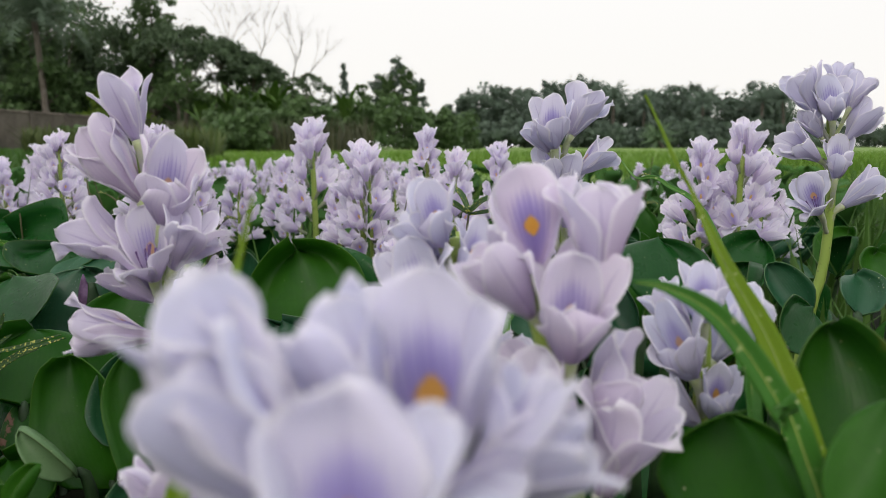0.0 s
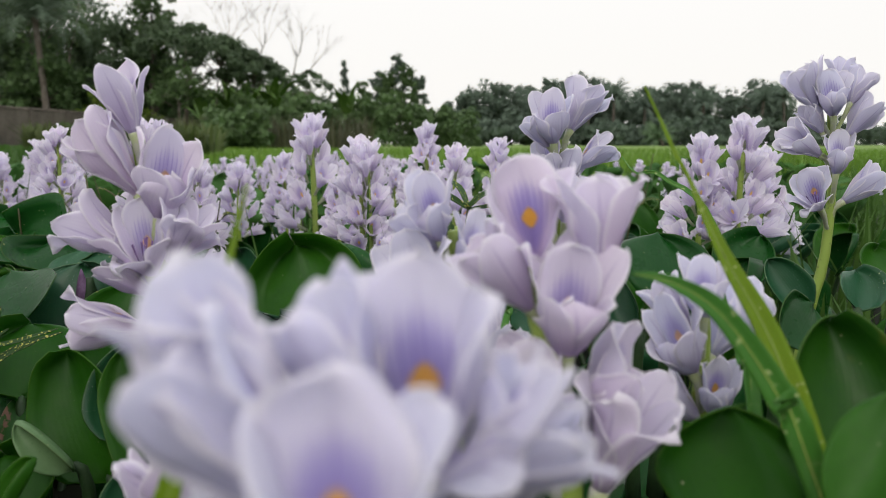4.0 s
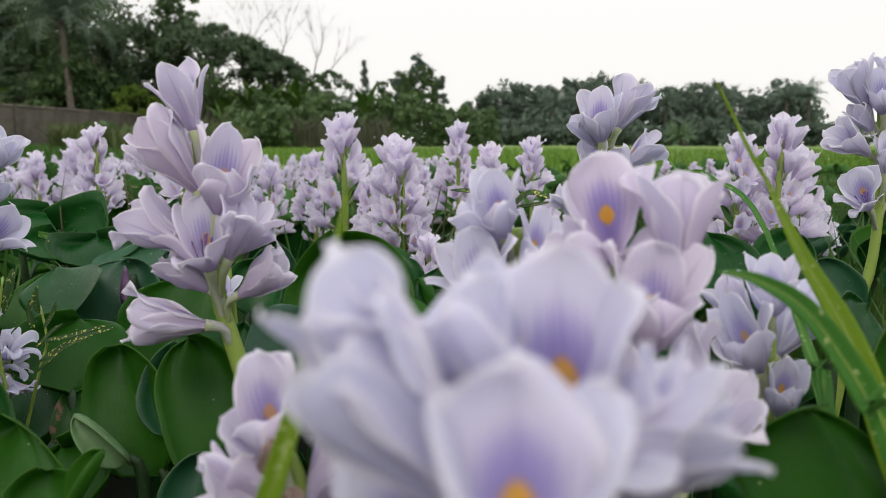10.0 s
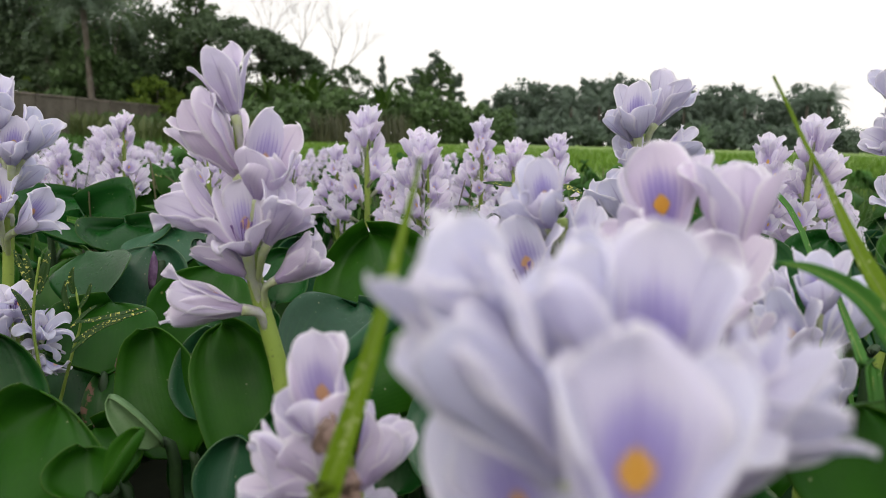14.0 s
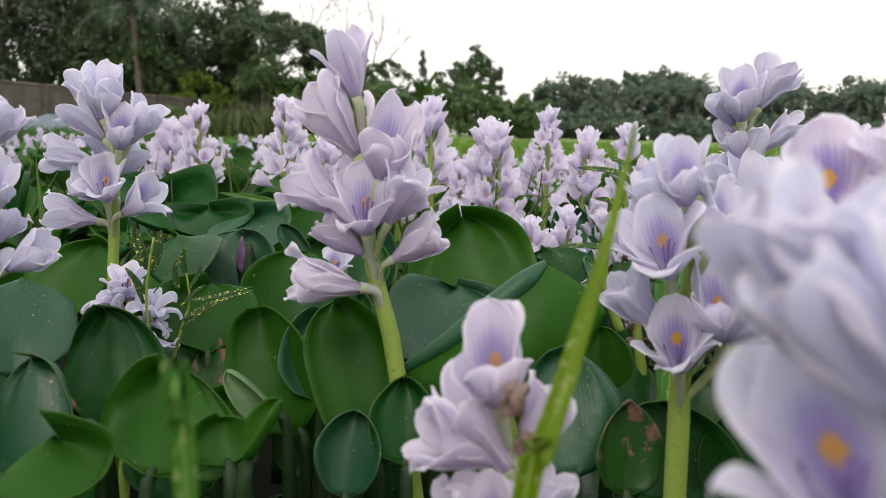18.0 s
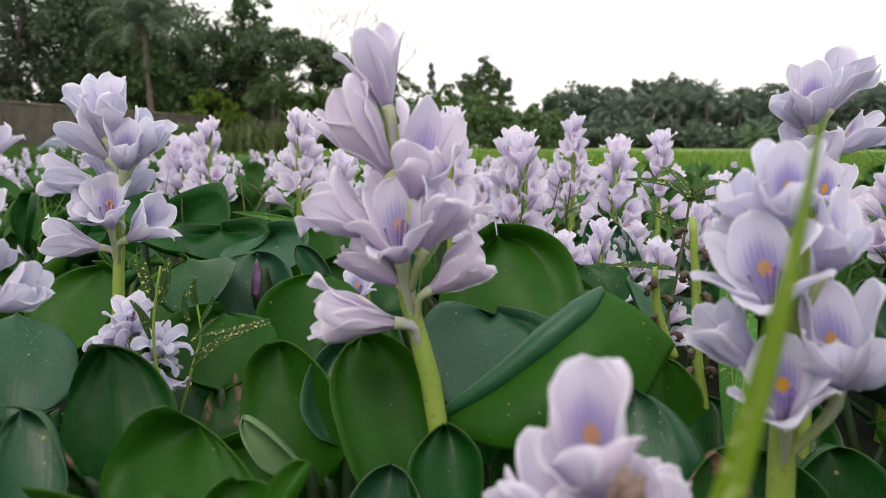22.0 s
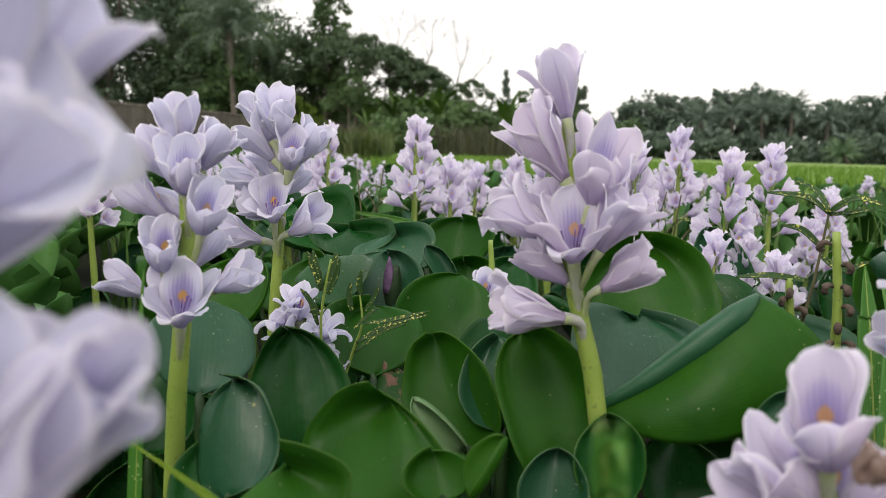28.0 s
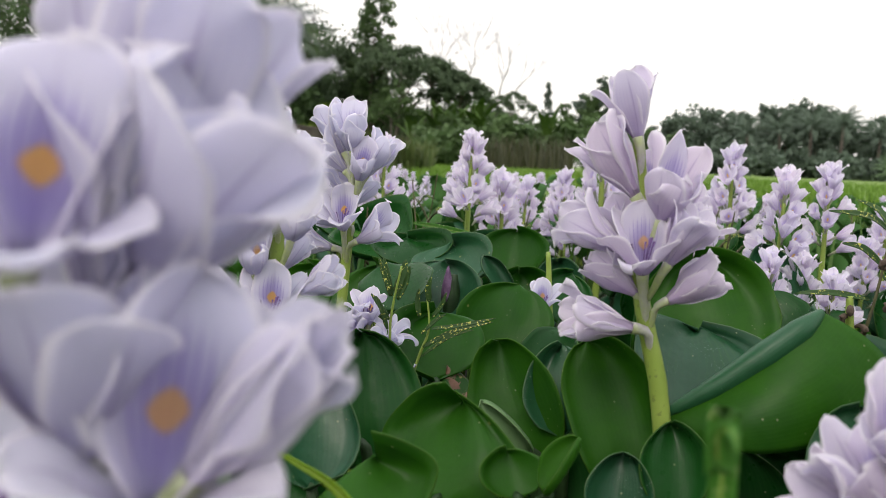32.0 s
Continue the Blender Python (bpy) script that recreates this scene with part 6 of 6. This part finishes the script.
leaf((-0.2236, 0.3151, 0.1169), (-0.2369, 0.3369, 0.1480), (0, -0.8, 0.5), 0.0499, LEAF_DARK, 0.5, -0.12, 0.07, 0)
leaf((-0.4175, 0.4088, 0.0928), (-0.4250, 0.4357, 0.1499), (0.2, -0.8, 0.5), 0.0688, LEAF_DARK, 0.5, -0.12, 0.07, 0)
grass_blade([(0.1739, 0.1308, 0), (0.1161, 0.2, 0.2098), (0.1036, 0.215, 0.2553), (0.0899, 0.225, 0.2835), (0.0796, 0.235, 0.3097)], 0.0095, GRASS, "long bright green grass blade with pale flecks", (0, -1, 0.2))
grass_blade([(0.0826, 0.236, 0.305), (0.0778, 0.24, 0.315), (0.074, 0.245, 0.3258), (0.0695, 0.25, 0.3376)], 0.0012, GRASS, "thin dry tip of a long grass blade", (0, -1, 0.2))
grass_blade([(0.1776, 0.1424, 0), (0.1016, 0.18, 0.2257), (0.0915, 0.185, 0.2503), (0.0755, 0.187, 0.2729), (0.0618, 0.188, 0.2817), (0.0518, 0.19, 0.2835)], 0.0085, GRASS_DARK, "arching dark green grass blade", (0, -1, 0.2))
grass_blade([(0.0962, 0.1306, 0), (0.1068, 0.23, 0.2193), (0.1089, 0.25, 0.2404), (0.1097, 0.27, 0.2564), (0.1095, 0.28, 0.2678)], 0.005, GRASS_DARK, "short upright green grass blade", (0, -1, 0.2))
grass_blade([(-0.0944, 0.1128, 0), (-0.0622, 0.135, 0.2217), (-0.0578, 0.138, 0.2391), (-0.0512, 0.142, 0.2624), (-0.0452, 0.146, 0.287), (-0.0404, 0.151, 0.3097)], 0.0058, GRASS, "slender bright green grass blade leaning over", (0, -1, 0.2))
grass_blade([(-0.1796, 0.15, 0), (-0.198, 0.15, 0.1586), (-0.2024, 0.15, 0.1967), (-0.2178, 0.16, 0.2094), (-0.2446, 0.18, 0.2076), (-0.2763, 0.2, 0.2062)], 0.005, GRASS, "low green grass blade crossing the leaves", (0, -1, 0.2))
grass_blade([(-0.3229, 0.2526, 0), (-0.3256, 0.27, 0.1555), (-0.3264, 0.275, 0.2001), (-0.326, 0.28, 0.2495)], 0.0075, GRASS_DARK, "broad upright green grass blade beside a flower stalk", (0, -1, 0.2))
grass_blade([(-0.1154, 0.108, 0), (-0.1226, 0.108, 0.2451), (-0.1235, 0.108, 0.2543), (-0.1243, 0.107, 0.261), (-0.1224, 0.105, 0.2633), (-0.1212, 0.103, 0.2598)], 0.0052, GRASS_DARK, "young green blade with its tip folded over", (0, -1, 0.2))
grass_blade([(0.0391, 0.3857, 0), (0.0342, 0.45, 0.1929), (0.0335, 0.46, 0.2174), (0.0322, 0.47, 0.2445)], 0.016, GRASS_DARK, "broad upright green blade among the weeds", (0, -1, 0.2))
grass_blade([(0.0038, 0.3245, 0), (0.0335, 0.42, 0.1952), (0.0428, 0.45, 0.2134), (0.0455, 0.48, 0.2347)], 0.01, GRASS_DARK, "broad upright green blade among the weeds", (0, -1, 0.2))
grass_blade([(0.229, 0.3618, 0), (0.1818, 0.45, 0.2472), (0.155, 0.5, 0.2945), (0.1406, 0.52, 0.2973), (0.1373, 0.55, 0.3088)], 0.0035, GRASS_DARK, "thin arching green grass blade", (0, -1, 0.2))
grass_blade([(-0.369, 0.7, 0.2065), (-0.4391, 0.72, 0.2197), (-0.5066, 0.75, 0.2268)], 0.009, GRASS_DARK, "long low grass blade lying over the leaves", (0, -1, 0.2))
grass_blade([(-0.3124, 0.75, 0.225), (-0.3725, 0.78, 0.2297), (-0.413, 0.8, 0.2313)], 0.008, GRASS_DARK, "long low grass blade lying over the leaves", (0, -1, 0.2))
far_spike(0, (-0.2008, 1.1, 0.1707), 0.204)
far_spike(1, (-0.1001, 0.87, 0.1875), 0.146)
far_spike(2, (-0.14, 0.95, 0.1649), 0.112)
far_spike(3, (-0.2665, 1.2, 0.1869), 0.121)
far_spike(3, (-0.0235, 1.02, 0.2219), 0.130)
far_spike(4, (0.0149, 0.85, 0.2012), 0.123)
far_spike(0, (0.0699, 0.9, 0.2200), 0.112)
far_spike(2, (0.2887, 0.8, 0.1897), 0.145)
far_spike(1, (0.3347, 0.8, 0.2003), 0.156)
far_spike(3, (0.4265, 0.95, 0.1691), 0.152)
far_spike(4, (0.354, 0.9, 0.1749), 0.118)
far_spike(0, (-0.7575, 1.35, 0.1501), 0.183)
far_spike(2, (-0.6677, 1.3, 0.1627), 0.118)
far_spike(1, (-0.8015, 1.3, 0.1694), 0.137)
far_spike(4, (-0.3153, 1.1, 0.1738), 0.122)
far_spike(0, (-0.3717, 0.95, 0.2426), 0.112)
far_spike(1, (-0.3398, 0.82, 0.2326), 0.118)
far_spike(2, (-0.3253, 0.95, 0.1770), 0.130)
far_spike(0, (-0.0888, 0.85, 0.1889), 0.141)
far_spike(3, (-0.0102, 0.75, 0.1257), 0.112)
far_spike(4, (-0.0487, 0.7, 0.1216), 0.112)
far_spike(1, (0.0376, 0.7, 0.1162), 0.112)
far_spike(2, (0.1634, 1, 0.1649), 0.112)
far_spike(0, (0.1311, 0.95, 0.1309), 0.112)
far_spike(3, (-0.6099, 0.6, 0.2257), 0.112)
far_spike(4, (-0.7412, 1.35, 0.1337), 0.201)
far_spike(1, (0.2222, 1.2, 0.1612), 0.112)
far_spike(1, (-0.482, 0.9, 0.2262), 0.119)
far_spike(1, (0.0295, 0.8, 0.1211), 0.112)
far_spike(2, (-0.0869, 1.3, 0.1688), 0.112)
flower_bud((-0.3005, 0.59, 0.0978), (-0.2995, 0.59, 0.2141))
seed_stalk([(0.0252, 0.455, 0.1424), (0.0171, 0.455, 0.1838), (0.0146, 0.455, 0.2245), (0.0101, 0.455, 0.2658)], 'pale green spent flower stalk with brown withered flowers', 11)
seed_stalk([(0.0133, 0.5, 0.1701), (0.002, 0.5, 0.1999), (-0.0018, 0.5, 0.2297)], 'short spent flower stalk with a few withered flowers', 6)
weed((0.0062, 0.5, 0.1888), [[(0.0062, 0.5, 0.1888), (0.0134, 0.5, 0.2291), (0.0181, 0.5, 0.2733)]], [
    (0.0050, [(0.0181, 0.5, 0.2733), (0.0013, 0.49, 0.2835), (-0.0243, 0.48, 0.2864)]),
    (0.0050, [(0.0181, 0.5, 0.274), (0.03, 0.49, 0.2841), (0.0432, 0.48, 0.2808)]),
    (0.0042, [(0.018, 0.5, 0.2755), (0.0125, 0.51, 0.2871), (0.002, 0.52, 0.2932)]),
    (0.003, [(0.0182, 0.5, 0.2726), (0.0332, 0.5, 0.2751), (0.045, 0.5, 0.2771)]),
    (0.0045, [(0.0099, 0.5, 0.2286), (-0.0132, 0.5, 0.2308), (-0.0347, 0.5, 0.2286)]),
    (0.005, [(0.0145, 0.5, 0.2522), (0.0028, 0.5, 0.2621), (-0.0097, 0.5, 0.2647)]),
    (0.005, [(0.016, 0.5, 0.245), (0.0304, 0.5, 0.2374), (0.0449, 0.5, 0.244)]),
], 'thin dark weed with yellow-specked narrow leaves')
weed((-0.2861, 0.4, 0.1588), [[(-0.2829, 0.4, 0.1455), (-0.2892, 0.4, 0.1978), (-0.2828, 0.4, 0.2399)], [(-0.2847, 0.41, 0.1379), (-0.2721, 0.41, 0.1797), (-0.266, 0.41, 0.1991), (-0.2684, 0.41, 0.2205)]], [
    (0.0035, [(-0.2897, 0.4, 0.2243), (-0.2943, 0.4, 0.2338), (-0.2982, 0.4, 0.2438)]),
    (0.004, [(-0.2847, 0.4, 0.2181), (-0.2796, 0.4, 0.2295), (-0.2771, 0.4, 0.2407)]),
    (0.0028, [(-0.2614, 0.4, 0.2019), (-0.2443, 0.4, 0.2053), (-0.2208, 0.4, 0.2127)]),
    (0.003, [(-0.2909, 0.4, 0.1983), (-0.2953, 0.4, 0.2112), (-0.2993, 0.4, 0.2191)]),
    (0.003, [(-0.2612, 0.4, 0.2094), (-0.2553, 0.4, 0.2176), (-0.2528, 0.4, 0.2257)]),
    (0.0025, [(-0.2674, 0.4, 0.1831), (-0.251, 0.4, 0.1969), (-0.2345, 0.4, 0.2041)]),
    (0.004, [(-0.2635, 0.4, 0.2189), (-0.2645, 0.4, 0.2268), (-0.2629, 0.4, 0.2348)]),
    (0.0048, [(-0.2912, 0.4062, 0.2186), (-0.2947, 0.4076, 0.2306), (-0.2983, 0.4090, 0.2433)]),
    (0.0064, [(-0.2887, 0.4069, 0.2211), (-0.2851, 0.4088, 0.2307), (-0.2836, 0.4108, 0.2428)]),
    (0.0035, [(-0.2717, 0.4070, 0.2070), (-0.2739, 0.4081, 0.2165), (-0.2735, 0.4094, 0.2251)]),
    (0.0029, [(-0.2680, 0.4046, 0.1879), (-0.2498, 0.4086, 0.1993), (-0.2251, 0.4128, 0.2072)]),
    (0.0026, [(-0.2695, 0.4057, 0.1965), (-0.2611, 0.4081, 0.2055), (-0.2552, 0.4095, 0.2100)]),
    (0.0032, [(-0.2914, 0.4040, 0.2036), (-0.2987, 0.4045, 0.2131), (-0.3046, 0.4047, 0.2194)]),
], 'thin weed with speckled yellow-green leaves beside a wilting flower', 0.0010, STEM)
crumpled_petals((-0.0638, 0.1697, 0.2366), 0.0052, 'brown crumpled withered flower on a flower spike', 3)
crumpled_petals((-0.0583, 0.1700, 0.2227), 0.0052, 'brown crumpled withered flower on a flower spike', 5)

rnd = random.Random(77)
for i in range(210):
    y = 1.15 + 3.0 * rnd.random() ** 0.85
    x = rnd.uniform(-1.05, 0.42) * (0.1 + 0.78 * y)
    if x > 0.06 * y and rnd.random() < 0.85:
        continue
    far_spike(rnd.randrange(5), (x, y, 0.172 + rnd.uniform(-0.025, 0.02)), rnd.uniform(0.075, 0.105), rnd.uniform(0, 6))

# ---- leaves that fill the mat of plants ----
PROTO = []
for k in range(9):
    mat = (LEAF, LEAF_DARK, LEAF_BLUE, LEAF_DARK, LEAF, LEAF_DARK, LEAF, LEAF_DARK, LEAF_BLUE)[k]
    PROTO.append(leaf((0, 0.02 * (k % 3), 0.10), (0.01 * (k % 2), 0.02 * (k % 3) + (0.02, -0.012, 0.035)[k % 3], 0.10 + 0.070 + 0.004 * k), (0.1 * (k % 3 - 1), -0.8, 0.55), 0.066 + 0.005 * (k % 4), mat, (0.45, 0.8, 1.1, 0.6, 0.35)[k % 5], -0.14, 0.09))
USED = set()


def strew(kind, x, y, top, turn, size=1.0):
    m = Matrix.Translation((x, y, top - 0.18 * size)) @ Matrix.Rotation(turn, 4, "Z") @ Matrix.Rotation(rnd.uniform(-1.05, 0.3), 4, "X") @ Matrix.Rotation(rnd.uniform(-0.3, 0.3), 4, "Y")
    if kind not in USED:
        USED.add(kind)
        PROTO[kind].matrix_basis = m @ Matrix.Diagonal((size, size, size, 1))
        return
    c = copy_thing(PROTO[kind], m)
    c.scale = (size, size, size)


for i in range(150):
    y = 0.62 + 0.75 * rnd.random() ** 1.2
    x = rnd.uniform(-1.0, 0.75) * (0.12 + 0.75 * y)
    strew(rnd.randrange(9), x, y, 0.215 + rnd.uniform(-0.05, 0.03), rnd.uniform(-1.9, 1.9), rnd.uniform(0.8, 1.15))
# low leaves, mostly of the dark kinds, coloured as if shaded from above
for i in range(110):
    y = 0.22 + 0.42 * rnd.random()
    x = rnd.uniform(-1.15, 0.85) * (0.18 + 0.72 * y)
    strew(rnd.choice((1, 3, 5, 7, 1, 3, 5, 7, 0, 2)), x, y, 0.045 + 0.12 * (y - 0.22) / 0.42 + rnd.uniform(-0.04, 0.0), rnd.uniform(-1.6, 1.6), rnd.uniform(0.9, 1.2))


def leaf_mat(n):
    """The far leaves, joined."""
    kinds = [leaf_blade("blade", 0.085, 0.08, 0.3 + 0.15 * k, -0.12, 0.06, 700 + k, LEAF, 6, 4) for k in range(4)]
    data = []
    for me in kinds:
        co = np.zeros(len(me.vertices) * 3)
        me.vertices.foreach_get("co", co)
        uvl = np.zeros(len(me.loops) * 2)
        me.uv_layers[0].data.foreach_get("uv", uvl)
        uvv = np.zeros((len(me.vertices), 2))
        idx = np.zeros(len(me.loops), dtype=np.int32)
        me.loops.foreach_get("vertex_index", idx)
        uvv[idx] = uvl.reshape(-1, 2)
        data.append((co.reshape(-1, 3), [tuple(q.vertices) for q in me.polygons], uvv))
    v, f, uv = [], [], []
    count = 0
    spots = []
    for i in range(n):
        y = 1.3 + 3.0 * rnd.random() ** 1.1
        spots.append((rnd.uniform(-1.05, 0.7) * (0.12 + 0.75 * y), y))
    # the mat goes on beside and behind the eye
    while len(spots) < n + 5200:
        a, d = rnd.uniform(0, 2 * math.pi), 0.3 + 4.2 * math.sqrt(rnd.random())
        x, y = -0.07 + d * math.cos(a), d * math.sin(a)
        if (y > 0 and abs(x + 0.07) < 0.30 + 0.85 * y) or y > 4.4 - 0.2 * x:
            continue
        spots.append((x, y))
    for i in range(900):
        y = 0.35 + 2.6 * rnd.random()
        spots.append((-(0.22 + 0.72 * y) - rnd.random() * (0.1 + 0.7 * y), y))
    for i, (x, y) in enumerate(spots):
        co, ff, uu = data[rnd.randrange(4)]
        s = rnd.uniform(0.8, 1.2) * (1.3 if n < i < n + 5200 else 1.0)
        m = np.array((Matrix.Rotation(rnd.uniform(0, 6.3), 3, "Z") @ Matrix.Rotation(radians(rnd.uniform(25, 75)), 3, "X")).to_3x3())
        v.append(co @ m.T * s + np.array((x, y, 0.12 + rnd.uniform(-0.03, 0.05))))
        f += [tuple(a + count for a in q) for q in ff]
        uv.append(uu)
        count += len(co)
    ob = new("leaf_mat", mesh_of("leaf_mat", np.vstack(v), f, np.vstack(uv), LEAF_MAT))
    tagged(ob, "dense mat of rounded green water hyacinth leaves further off", "leaves", "", "stuff")


LEAF_MAT = foliage("leaf_mat_green", (0.030, 0.110, 0.020, 1), (0.085, 0.220, 0.040, 1), 0.3)
leaf_mat(520)

# ---- dry stems standing among the far flowers ----
rnd = random.Random(31)
for i in range(14):
    y = rnd.uniform(0.75, 1.5)
    x = rnd.uniform(-0.75, 0.35) * (0.2 + 0.7 * y)
    h = rnd.uniform(0.22, 0.30)
    lean = rnd.uniform(-0.05, 0.05)
    tip = (x + lean, y + rnd.uniform(-0.03, 0.03), h)
    twig = [(x + lean * 0.7, y, h * 0.72), (x + lean * 0.7 + 0.02 * (1 if i % 2 else -1), y, h * 0.84), (x + lean * 0.7 + 0.035 * (1 if i % 2 else -1), y, h * 0.88)]
    weed((x, y, 0.0), [[(x, y, 0.0), (x + lean * 0.4, y, h * 0.5), tip], twig], [(0.005, [twig[1], (twig[1][0] + 0.012, y - 0.01, h * 0.88), (twig[1][0] + 0.03, y - 0.015, h * 0.87)])], "thin dry brown weed stem among far flowers", 0.0014)
